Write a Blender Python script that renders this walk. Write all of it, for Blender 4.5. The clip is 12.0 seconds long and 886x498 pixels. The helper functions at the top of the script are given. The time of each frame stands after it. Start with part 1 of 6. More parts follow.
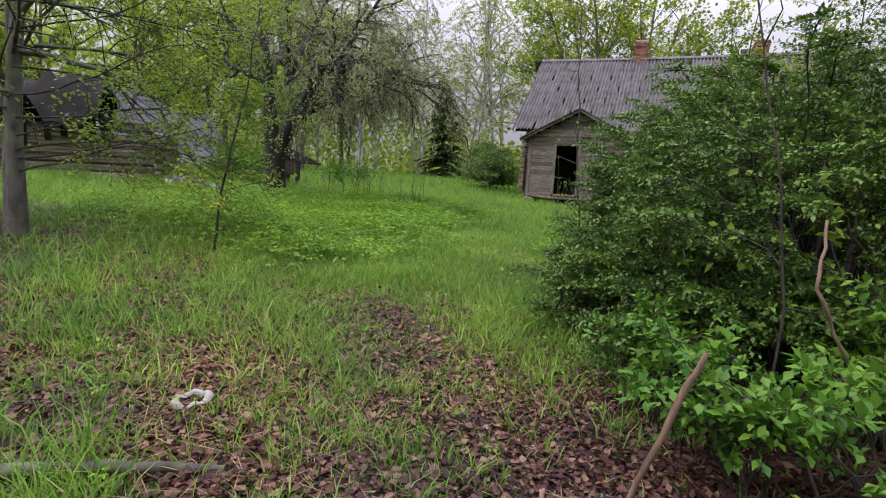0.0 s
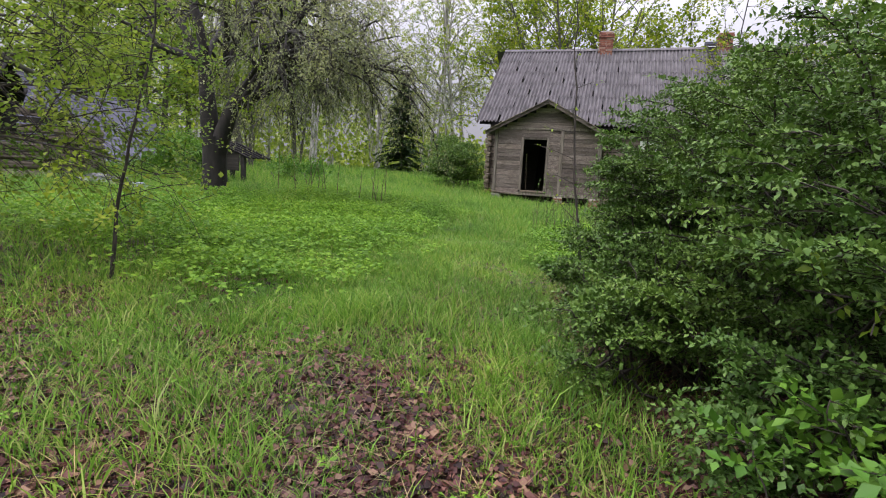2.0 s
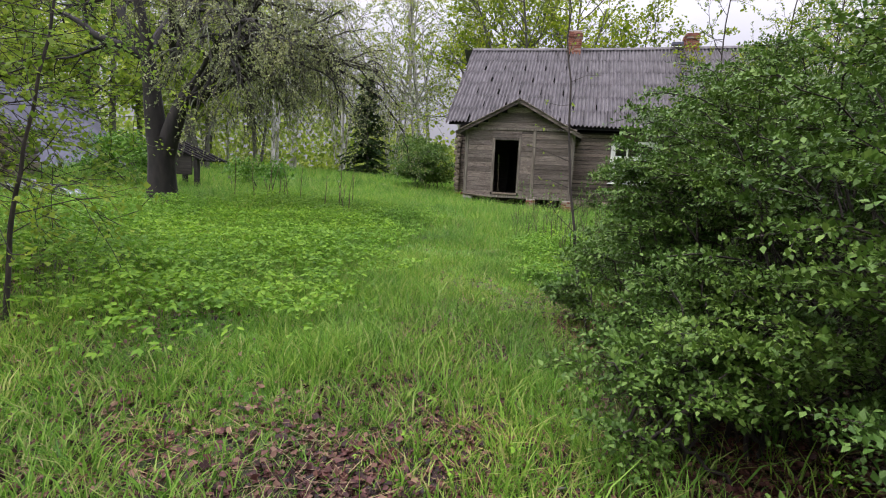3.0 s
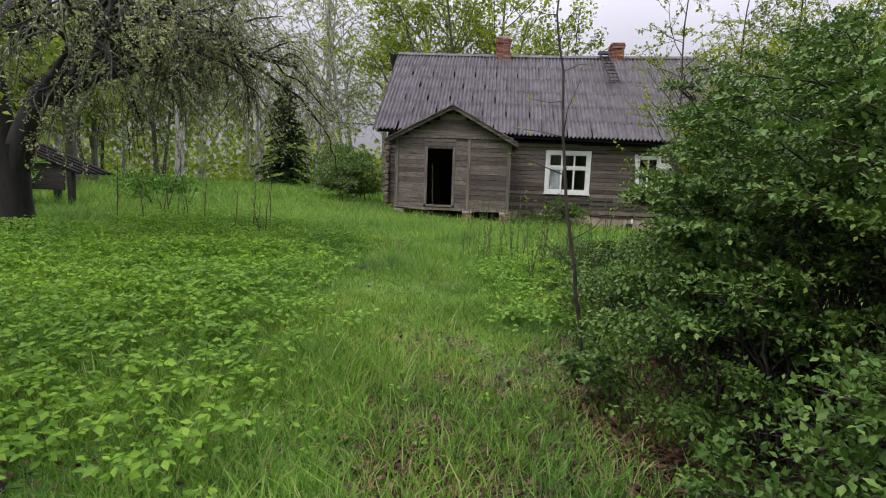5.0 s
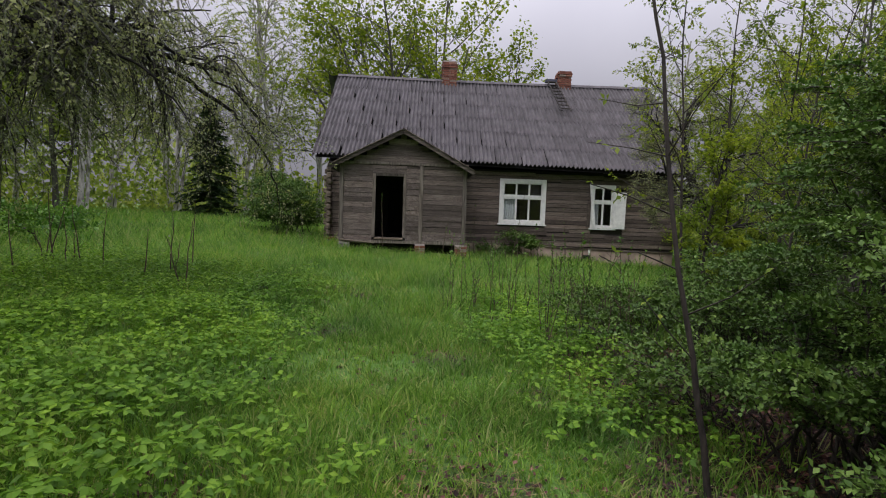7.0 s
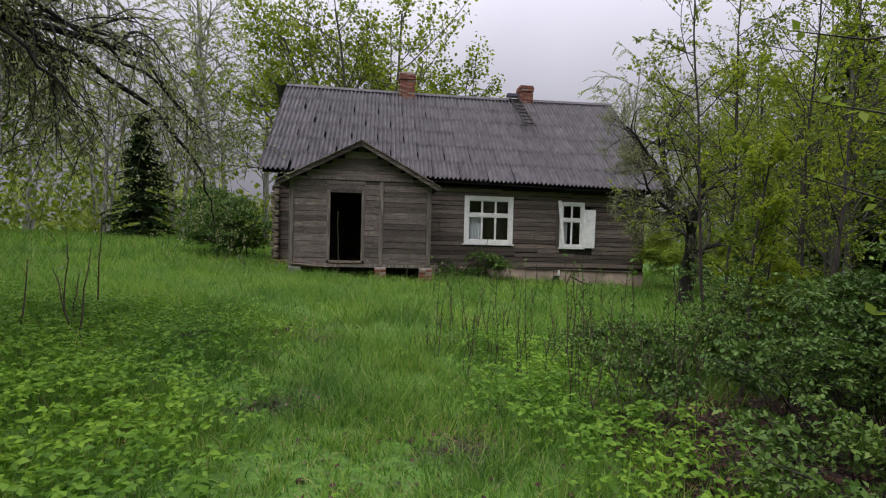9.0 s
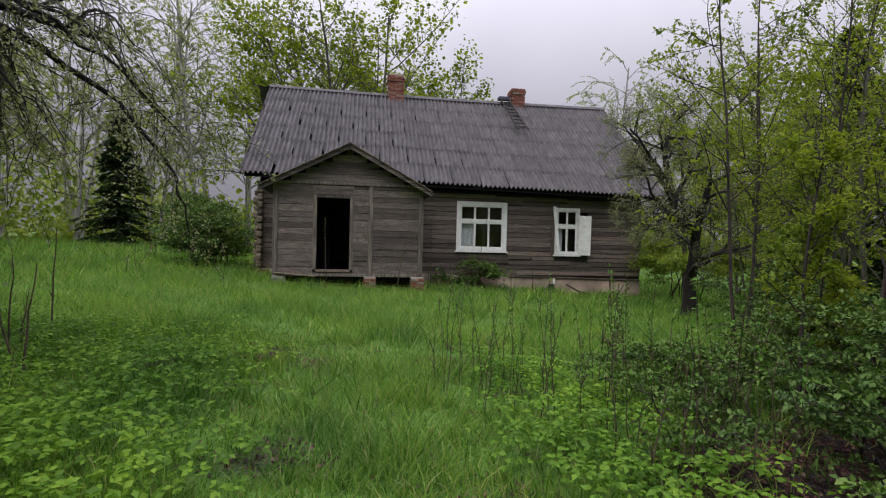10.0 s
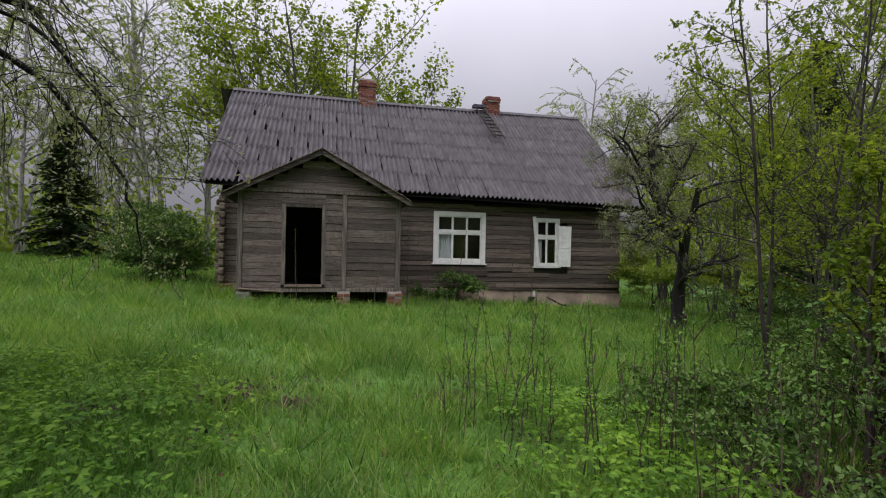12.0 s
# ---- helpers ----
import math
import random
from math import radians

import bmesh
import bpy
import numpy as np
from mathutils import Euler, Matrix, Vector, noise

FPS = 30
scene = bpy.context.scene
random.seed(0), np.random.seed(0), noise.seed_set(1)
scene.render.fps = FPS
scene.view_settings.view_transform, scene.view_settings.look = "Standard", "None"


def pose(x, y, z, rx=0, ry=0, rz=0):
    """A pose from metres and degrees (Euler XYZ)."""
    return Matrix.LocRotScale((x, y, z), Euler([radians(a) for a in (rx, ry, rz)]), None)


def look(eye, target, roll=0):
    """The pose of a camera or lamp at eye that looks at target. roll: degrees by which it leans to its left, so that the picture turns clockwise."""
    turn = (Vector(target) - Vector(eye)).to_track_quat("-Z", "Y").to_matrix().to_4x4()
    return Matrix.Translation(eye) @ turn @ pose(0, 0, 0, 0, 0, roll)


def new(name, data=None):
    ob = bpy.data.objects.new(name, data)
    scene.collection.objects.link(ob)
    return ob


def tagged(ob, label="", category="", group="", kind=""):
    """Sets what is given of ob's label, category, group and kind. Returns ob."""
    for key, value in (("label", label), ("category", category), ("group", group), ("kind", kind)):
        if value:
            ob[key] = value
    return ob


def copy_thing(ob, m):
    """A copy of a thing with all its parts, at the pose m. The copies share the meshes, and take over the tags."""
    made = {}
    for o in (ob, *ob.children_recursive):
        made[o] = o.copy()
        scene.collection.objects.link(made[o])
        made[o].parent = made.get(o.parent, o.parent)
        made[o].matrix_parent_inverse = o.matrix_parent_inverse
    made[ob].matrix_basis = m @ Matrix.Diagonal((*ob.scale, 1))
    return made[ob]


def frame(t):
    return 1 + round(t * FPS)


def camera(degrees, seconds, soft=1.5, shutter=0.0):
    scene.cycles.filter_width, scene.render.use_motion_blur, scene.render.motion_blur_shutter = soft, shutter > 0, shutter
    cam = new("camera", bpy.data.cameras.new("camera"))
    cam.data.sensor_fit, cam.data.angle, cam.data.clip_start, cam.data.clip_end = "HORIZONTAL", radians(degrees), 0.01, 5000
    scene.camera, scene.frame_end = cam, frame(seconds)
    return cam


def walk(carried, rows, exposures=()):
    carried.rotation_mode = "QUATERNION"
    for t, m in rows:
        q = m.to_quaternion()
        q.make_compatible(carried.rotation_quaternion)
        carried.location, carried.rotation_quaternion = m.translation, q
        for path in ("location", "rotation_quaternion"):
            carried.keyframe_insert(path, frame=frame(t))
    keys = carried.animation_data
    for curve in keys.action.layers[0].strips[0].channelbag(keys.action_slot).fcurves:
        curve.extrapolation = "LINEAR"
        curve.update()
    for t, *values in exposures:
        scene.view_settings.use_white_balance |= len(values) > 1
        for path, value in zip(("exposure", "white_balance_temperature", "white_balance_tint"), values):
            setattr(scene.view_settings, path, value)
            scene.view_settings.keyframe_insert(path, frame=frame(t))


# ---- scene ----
cam = camera(82.0, 12.0, soft=1.1)
PATH = [
    (0, (-0.472, -0.131, 1.239), (-1.231, 1.696, 0.945), 3.2),
    (0.5, (-0.595, 0.106, 1.229), (-1.35, 1.935, 0.936), 3.3),
    (1, (-0.75, 0.377, 1.243), (-1.475, 2.216, 0.94), 3.2),
    (1.5, (-0.957, 0.665, 1.275), (-1.628, 2.524, 0.967), 3.1),
    (2, (-1.152, 1.015, 1.265), (-1.756, 2.897, 0.958), 3.1),
    (2.5, (-1.335, 1.365, 1.28), (-1.877, 3.267, 0.979), 3.0),
    (3, (-1.541, 1.715, 1.295), (-2.02, 3.634, 0.998), 2.7),
    (4.8, (-2.127, 2.981, 1.358), (-2.344, 4.951, 1.094), 2.5),
    (5, (-2.188, 3.149, 1.362), (-2.376, 5.124, 1.111), 2.2),
    (5.5, (-2.402, 3.558, 1.378), (-2.509, 5.544, 1.163), 2.2),
    (6, (-2.629, 3.98, 1.397), (-2.676, 5.971, 1.216), 2.1),
    (6.5, (-2.776, 4.38, 1.4), (-2.767, 6.374, 1.244), 2.0),
    (7, (-2.932, 4.776, 1.433), (-2.863, 6.771, 1.299), 2.0),
    (7.2, (-3.015, 4.937, 1.413), (-2.923, 6.931, 1.289), 2.0),
    (8.8, (-3.194, 6.093, 1.455), (-2.951, 8.077, 1.394), 1.6),
    (9, (-3.247, 6.264, 1.451), (-2.988, 8.247, 1.397), 1.5),
    (9.5, (-3.356, 6.625, 1.493), (-3.063, 8.603, 1.45), 1.5),
    (10, (-3.394, 6.997, 1.492), (-3.075, 8.971, 1.462), 1.4),
    (10.5, (-3.48, 7.27, 1.497), (-3.136, 9.24, 1.476), 1.3),
    (11, (-3.596, 7.507, 1.512), (-3.218, 9.471, 1.502), 1.2),
    (11.5, (-3.644, 7.682, 1.516), (-3.223, 9.638, 1.518), 1.2),
    (12, (-3.64, 7.854, 1.518), (-3.186, 9.802, 1.533), 1.1),
]
walk(cam, [(t, look(eye, target, roll)) for t, eye, target, roll in PATH],
     exposures=[(0.0, 0.85), (3.0, 0.98), (5.5, 0.46), (6.5, 0.15), (7.2, 0.06), (9.0, 0.12), (12.0, 0.03)])

# ---------------------------------------------------------------- light
world = bpy.data.worlds.new("overcast")
scene.world = world
world.use_nodes = True
wn, wl = world.node_tree.nodes, world.node_tree.links
wn.clear()
sky = wn.new("ShaderNodeTexSky")
sky.sky_type = "NISHITA"
sky.sun_disc = False
sky.sun_elevation, sky.sun_rotation = radians(62), radians(235)
sky.dust_density, sky.air_density = 4.0, 1.0
coord = wn.new("ShaderNodeTexCoord")
cloud = wn.new("ShaderNodeTexNoise")
cloud.inputs["Scale"].default_value, cloud.inputs["Detail"].default_value = 1.6, 5.0
ramp = wn.new("ShaderNodeValToRGB")
ramp.color_ramp.elements[0].position, ramp.color_ramp.elements[0].color = 0.3, (6.05, 5.82, 6.85, 1)
ramp.color_ramp.elements[1].position, ramp.color_ramp.elements[1].color = 0.75, (7.75, 7.5, 8.5, 1)
mix = wn.new("ShaderNodeMix")
mix.data_type = "RGBA"
mix.inputs["Factor"].default_value = 0.88
back = wn.new("ShaderNodeBackground")
out = wn.new("ShaderNodeOutputWorld")
# an overcast sky is about three times as bright overhead as at the horizon
sep = wn.new("ShaderNodeSeparateXYZ")
wl.new(coord.outputs["Generated"], sep.inputs["Vector"])
rise = wn.new("ShaderNodeMapRange")
rise.inputs["From Min"].default_value, rise.inputs["From Max"].default_value = 0.0, 1.0
rise.inputs["To Min"].default_value, rise.inputs["To Max"].default_value = 0.34, 2.75
rise.interpolation_type = "SMOOTHSTEP"
wl.new(sep.outputs["Z"], rise.inputs["Value"])
wl.new(coord.outputs["Generated"], cloud.inputs["Vector"])
wl.new(cloud.outputs["Fac"], ramp.inputs["Fac"])
wl.new(sky.outputs["Color"], mix.inputs["A"])
wl.new(ramp.outputs["Color"], mix.inputs["B"])
wl.new(mix.outputs["Result"], back.inputs["Color"])
power = wn.new("ShaderNodeMath")
power.operation = "MULTIPLY"
power.inputs[1].default_value = 0.1
wl.new(rise.outputs["Result"], power.inputs[0])
wl.new(power.outputs["Value"], back.inputs["Strength"])
wl.new(back.outputs["Background"], out.inputs["Surface"])

sun_data = bpy.data.lights.new("sun", "SUN")
sun_data.energy, sun_data.angle, sun_data.color = 1.5, radians(60), (1.0, 0.97, 0.93)
sun = new("sun", sun_data)
sun.matrix_world = look((0, 0, 30), (0.82 * 10, 0.57 * 10, 30 - 18.8))

# ---------------------------------------------------------------- materials


def material(name, rough=0.8):
    m = bpy.data.materials.new(name)
    m.use_nodes = True
    b = m.node_tree.nodes["Principled BSDF"]
    b.inputs["Roughness"].default_value = rough
    return m, m.node_tree.nodes, m.node_tree.links, b


def ramp_node(nodes, stops):
    r = nodes.new("ShaderNodeValToRGB")
    e = r.color_ramp.elements
    while len(e) < len(stops):
        e.new(0.5)
    for el, (p, c) in zip(e, stops):
        el.position, el.color = p, (*c, 1)
    return r


def noise_node(nodes, links, scale, detail=6, stretch=(1, 1, 1), space="Object", own=False):
    """own: each object takes another stretch of the pattern."""
    tc = nodes.new("ShaderNodeTexCoord")
    mp = nodes.new("ShaderNodeMapping")
    mp.inputs["Scale"].default_value = stretch
    n = nodes.new("ShaderNodeTexNoise")
    n.inputs["Scale"].default_value, n.inputs["Detail"].default_value = scale, detail
    links.new(tc.outputs[space], mp.inputs["Vector"])
    links.new(mp.outputs["Vector"], n.inputs["Vector"])
    if own:
        n.noise_dimensions = "4D"
        info = nodes.new("ShaderNodeObjectInfo")
        far = nodes.new("ShaderNodeMath")
        far.operation = "MULTIPLY"
        far.inputs[1].default_value = 60.0
        links.new(info.outputs["Random"], far.inputs[0])
        links.new(far.outputs["Value"], n.inputs["W"])
    return n


def blend(nodes, links, a, b, fac, mode="MIX", amount=1.0):
    m = nodes.new("ShaderNodeMix")
    m.data_type, m.blend_type = "RGBA", mode
    if fac is None:
        m.inputs["Factor"].default_value = amount
    else:
        links.new(fac, m.inputs["Factor"])
    for sock, val in (("A", a), ("B", b)):
        if isinstance(val, tuple):
            m.inputs[sock].default_value = (*val, 1)
        else:
            links.new(val, m.inputs[sock])
    return m.outputs["Result"]


def bump(nodes, links, bsdf, height, strength=0.4, distance=0.01):
    b = nodes.new("ShaderNodeBump")
    b.inputs["Strength"].default_value, b.inputs["Distance"].default_value = strength, distance
    links.new(height, b.inputs["Height"])
    links.new(b.outputs["Normal"], bsdf.inputs["Normal"])


def wood_material(name, dark, mid, light, along=(1, 14, 14), rough=0.85):
    """Weathered timber: grain along one axis, stains, a tone per board."""
    m, n, l, b = material(name, rough)
    grain = noise_node(n, l, 2.2, 9, along, own=True)
    stain = noise_node(n, l, 2.4, 4, (1, 1, 1), "Generated", own=True)
    r = ramp_node(n, [(0.28, dark), (0.5, mid), (0.74, light)])
    l.new(grain.outputs["Fac"], r.inputs["Fac"])
    info = n.new("ShaderNodeObjectInfo")
    tone = ramp_node(n, [(0.0, (0.5, 0.47, 0.45)), (0.5, (0.95, 0.93, 0.91)), (1.0, (1.35, 1.3, 1.25))])
    l.new(info.outputs["Random"], tone.inputs["Fac"])
    c = blend(n, l, r.outputs["Color"], tone.outputs["Color"], None, "MULTIPLY")
    st = ramp_node(n, [(0.35, (0.6, 0.55, 0.52)), (0.6, (1, 1, 1))])
    l.new(stain.outputs["Fac"], st.inputs["Fac"])
    c = blend(n, l, c, st.outputs["Color"], None, "MULTIPLY", 0.8)
    l.new(c, b.inputs["Base Color"])
    bump(n, l, b, grain.outputs["Fac"], 0.6, 0.012)
    return m


def bark_material(name, dark, light, scale=9.0, moss=None):
    m, n, l, b = material(name, 0.9)
    g = noise_node(n, l, scale, 8, (1, 1, 0.35))
    r = ramp_node(n, [(0.32, dark), (0.68, light)])
    l.new(g.outputs["Fac"], r.inputs["Fac"])
    c = r.outputs["Color"]
    if moss:
        big = noise_node(n, l, 3.1, 5)
        k = ramp_node(n, [(0.5, (0, 0, 0)), (0.62, (1, 1, 1))])
        l.new(big.outputs["Fac"], k.inputs["Fac"])
        c = blend(n, l, c, moss, k.outputs["Color"])
    l.new(c, b.inputs["Base Color"])
    bump(n, l, b, g.outputs["Fac"], 0.8, 0.02)
    return m


def leaf_material(name, tones, rough=0.5, through_light=0.35, patchy=1.0):
    """Leaves with a tone each and some light passing through."""
    m, n, l, b = material(name, rough)
    b.inputs["Specular IOR Level"].default_value = 0.2
    geo = n.new("ShaderNodeNewGeometry")
    stops = [(i / max(1, len(tones) - 1), t) for i, t in enumerate(tones)]
    r = ramp_node(n, stops)
    l.new(geo.outputs["Random Per Island"], r.inputs["Fac"])
    patch = noise_node(n, l, 0.9, 3)
    k = ramp_node(n, [(0.32, (1 - 0.45 * patchy, 1 - 0.34 * patchy, 1 - 0.28 * patchy)), (0.68, (1 + 0.32 * patchy, 1 + 0.2 * patchy, 1 - 0.05 * patchy))])
    l.new(patch.outputs["Fac"], k.inputs["Fac"])
    c = blend(n, l, r.outputs["Color"], k.outputs["Color"], None, "MULTIPLY")
    l.new(c, b.inputs["Base Color"])
    t = n.new("ShaderNodeBsdfTranslucent")
    l.new(c, t.inputs["Color"])
    mx = n.new("ShaderNodeMixShader")
    mx.inputs["Fac"].default_value = through_light
    l.new(b.outputs["BSDF"], mx.inputs[1])
    l.new(t.outputs["BSDF"], mx.inputs[2])
    l.new(mx.outputs["Shader"], n["Material Output"].inputs["Surface"])
    return m


def plain(name, colour, rough=0.6, metal=0.0, vary=0.25, scale=6.0, gloss=0.5):
    m, n, l, b = material(name, rough)
    b.inputs["Specular IOR Level"].default_value = gloss
    b.inputs["Metallic"].default_value = metal
    g = noise_node(n, l, scale, 7)
    r = ramp_node(n, [(0.3, tuple(c * (1 - vary) for c in colour)), (0.7, tuple(min(1.0, c * (1 + vary)) for c in colour))])
    l.new(g.outputs["Fac"], r.inputs["Fac"])
    l.new(r.outputs["Color"], b.inputs["Base Color"])
    bump(n, l, b, g.outputs["Fac"], 0.25, 0.01)
    return m


M = {}
M["board"] = wood_material("weathered_board", (0.032, 0.025, 0.023), (0.138, 0.114, 0.104), (0.345, 0.3, 0.278))
M["board_brown"] = wood_material("brown_board", (0.03, 0.023, 0.02), (0.148, 0.12, 0.105), (0.33, 0.282, 0.252))
M["post"] = wood_material("weathered_post", (0.05, 0.042, 0.037), (0.13, 0.115, 0.1), (0.24, 0.22, 0.2), (14, 14, 1))
M["log"] = wood_material("old_log", (0.05, 0.04, 0.03), (0.15, 0.125, 0.1), (0.27, 0.235, 0.19))
# dark timber; on hidden backings its near-black also stands for shade
M["dark_wood_and_shade"] = wood_material("dark_wood_and_shade", (0.01, 0.009, 0.008), (0.028, 0.024, 0.022), (0.06, 0.052, 0.046))
M["bark_dark"] = bark_material("wet_dark_bark", (0.006, 0.005, 0.005), (0.021, 0.016, 0.015))
M["bark_lichen"] = bark_material("lichen_bark", (0.022, 0.019, 0.016), (0.075, 0.068, 0.055), 12, (0.17, 0.185, 0.13))
M["bark_grey"] = bark_material("grey_bark", (0.03, 0.026, 0.023), (0.11, 0.1, 0.09), 12, (0.09, 0.1, 0.06))
M["bark_birch"] = bark_material("birch_bark", (0.12, 0.11, 0.1), (0.5, 0.48, 0.46), 5)
M["twig"] = bark_material("twig_bark", (0.012, 0.009, 0.008), (0.042, 0.032, 0.027), 20)
M["cane"] = bark_material("cane_bark", (0.035, 0.024, 0.017), (0.11, 0.078, 0.055), 20)
M["deadwood"] = bark_material("dead_wood", (0.06, 0.036, 0.026), (0.2, 0.125, 0.09), 14)
M["leaf_bush"] = leaf_material("hawthorn_leaf", [(0.042, 0.09, 0.015), (0.065, 0.128, 0.022), (0.092, 0.165, 0.032), (0.125, 0.2, 0.046)], 0.5, 0.2, 0.7)
M["leaf_fresh"] = leaf_material("fresh_leaf", [(0.05, 0.13, 0.016), (0.085, 0.19, 0.022), (0.13, 0.25, 0.032)], 0.45, 0.25)
M["leaf_yellow"] = leaf_material("young_maple_leaf", [(0.14, 0.22, 0.025), (0.2, 0.29, 0.035), (0.27, 0.34, 0.06)], 0.5, 0.55)
M["leaf_apple"] = leaf_material("apple_leaf", [(0.15, 0.18, 0.06), (0.22, 0.25, 0.095), (0.29, 0.32, 0.15), (0.4, 0.42, 0.28)], 0.55, 0.55, 0.6)
M["leaf_birch"] = leaf_material("birch_leaf", [(0.2, 0.265, 0.055), (0.28, 0.345, 0.085), (0.36, 0.42, 0.13)], 0.55, 0.58)
M["leaf_maple"] = leaf_material("maple_leaf", [(0.115, 0.165, 0.012), (0.2, 0.28, 0.02), (0.31, 0.375, 0.035)], 0.5, 0.6)
M["leaf_wood"] = leaf_material("woodland_leaf", [(0.13, 0.19, 0.024), (0.21, 0.295, 0.036), (0.3, 0.375, 0.06)], 0.55, 0.6)
M["needle"] = leaf_material("spruce_needle", [(0.014, 0.035, 0.01), (0.025, 0.055, 0.014), (0.04, 0.075, 0.02)], 0.6, 0.1)
M["grass"] = leaf_material("grass_blade", [(0.053, 0.125, 0.018), (0.11, 0.24, 0.032), (0.167, 0.325, 0.046), (0.217, 0.36, 0.062), (0.325, 0.348, 0.14)], 0.5, 0.4, 0.75)
M["straw"] = leaf_material("dry_straw", [(0.2, 0.15, 0.08), (0.3, 0.24, 0.14), (0.13, 0.09, 0.055)], 0.7, 0.2)
M["herb"] = leaf_material("ground_elder_leaf", [(0.072, 0.165, 0.016), (0.14, 0.28, 0.026), (0.215, 0.365, 0.04)], 0.5, 0.42, 0.6)
M["dead_leaf"] = leaf_material("fallen_leaf", [(0.01, 0.005, 0.005), (0.034, 0.012, 0.012), (0.062, 0.023, 0.022), (0.1, 0.042, 0.036), (0.18, 0.11, 0.075)], 0.5, 0.06, 0.6)


def brick_material():
    m, n, l, b = material("old_brick", 0.9)
    g = noise_node(n, l, 5, 7, own=True)
    info = n.new("ShaderNodeObjectInfo")
    r = ramp_node(n, [(0.0, (0.16, 0.06, 0.045)), (0.5, (0.27, 0.105, 0.075)), (0.8, (0.33, 0.17, 0.12)), (1.0, (0.3, 0.25, 0.21))])
    l.new(info.outputs["Random"], r.inputs["Fac"])
    k = ramp_node(n, [(0.35, (0.55, 0.52, 0.5)), (0.7, (1.15, 1.12, 1.1))])
    l.new(g.outputs["Fac"], k.inputs["Fac"])
    c = blend(n, l, r.outputs["Color"], k.outputs["Color"], None, "MULTIPLY")
    l.new(c, b.inputs["Base Color"])
    bump(n, l, b, g.outputs["Fac"], 0.5, 0.01)
    return m


M["brick"] = brick_material()
M["mortar"] = plain("grey_mortar", (0.3, 0.27, 0.25), 0.9)
M["plaster"] = plain("stained_plaster", (0.21, 0.165, 0.125), 0.9, 0, 0.5, 1.9)
M["white_paint"] = plain("flaking_white_paint", (0.72, 0.72, 0.7), 0.55, 0, 0.12, 9)
M["lace"] = plain("white_lace_curtain", (0.55, 0.56, 0.56), 0.9, 0, 0.15, 25)
M["interior"] = plain("dim_interior_wall", (0.14, 0.12, 0.11), 0.9)
M["plastic_black"] = plain("black_plastic_sheet", (0.012, 0.013, 0.016), 0.28, 0, 0.3, 5)
M["felt"] = plain("roofing_felt", (0.014, 0.013, 0.013), 0.95, 0, 0.4, 4, 0.12)
M["tarp"] = plain("blue_grey_tarp", (0.16, 0.18, 0.22), 0.4, 0, 0.4, 3)
M["tin"] = plain("grey_blue_roofing", (0.066, 0.068, 0.1), 0.75, 0.0, 0.3, 2)
M["ring"] = plain("pale_plastic", (0.22, 0.2, 0.205), 0.6, 0, 0.2, 14)
M["rock"] = plain("field_stone", (0.2, 0.19, 0.18), 0.85, 0, 0.4, 4)


def roof_material():
    m, n, l, b = material("asbestos_cement_sheet", 0.75)
    g = noise_node(n, l, 2.2, 8, (2.2, 1, 1), own=True)
    info = n.new("ShaderNodeObjectInfo")
    r = ramp_node(n, [(0.3, (0.042, 0.038, 0.041)), (0.55, (0.082, 0.075, 0.081)), (0.8, (0.13, 0.12, 0.126))])
    l.new(g.outputs["Fac"], r.inputs["Fac"])
    tone = ramp_node(n, [(0.0, (0.9, 0.88, 0.89)), (0.5, (1.0, 0.99, 1.0)), (1.0, (1.1, 1.08, 1.1))])
    l.new(info.outputs["Random"], tone.inputs["Fac"])
    c = blend(n, l, r.outputs["Color"], tone.outputs["Color"], None, "MULTIPLY")
    s = noise_node(n, l, 11, 5, own=True)
    k = ramp_node(n, [(0.6, (0, 0, 0)), (0.7, (1, 1, 1))])
    l.new(s.outputs["Fac"], k.inputs["Fac"])
    c = blend(n, l, c, (0.035, 0.037, 0.03), k.outputs["Color"])
    l.new(c, b.inputs["Base Color"])
    bump(n, l, b, s.outputs["Fac"], 0.3, 0.006)
    return m


M["roof"] = roof_material()


def glass_material():
    m, n, l, b = material("window_glass", 0.04)
    b.inputs["Base Color"].default_value = (0.8, 0.85, 0.85, 1)
    b.inputs["Transmission Weight"].default_value = 1.0
    b.inputs["IOR"].default_value = 1.45
    return m


M["glass"] = glass_material()


def ground_material():
    m, n, l, b = material("yard_soil", 0.95)
    fine = noise_node(n, l, 26, 9)
    big = noise_node(n, l, 0.5, 5)
    soil = ramp_node(n, [(0.3, (0.008, 0.004, 0.004)), (0.5, (0.02, 0.01, 0.009)), (0.72, (0.048, 0.026, 0.022))])
    l.new(fine.outputs["Fac"], soil.inputs["Fac"])
    turf = ramp_node(n, [(0.3, (0.04, 0.09, 0.01)), (0.55, (0.075, 0.17, 0.018)), (0.8, (0.13, 0.23, 0.03))])
    l.new(fine.outputs["Fac"], turf.inputs["Fac"])
    at = n.new("ShaderNodeAttribute")
    at.attribute_name = "turf"
    add = n.new("ShaderNodeMath")
    add.operation = "MULTIPLY_ADD"
    l.new(big.outputs["Fac"], add.inputs[0])
    add.inputs[1].default_value = 0.5
    l.new(at.outputs["Fac"], add.inputs[2])
    k = ramp_node(n, [(0.55, (0, 0, 0)), (0.85, (1, 1, 1))])
    l.new(add.outputs["Value"], k.inputs["Fac"])
    c = blend(n, l, soil.outputs["Color"], turf.outputs["Color"], k.outputs["Color"])
    l.new(c, b.inputs["Base Color"])
    bump(n, l, b, fine.outputs["Fac"], 0.8, 0.03)
    return m


M["ground"] = ground_material()

# ---------------------------------------------------------------- mesh helpers


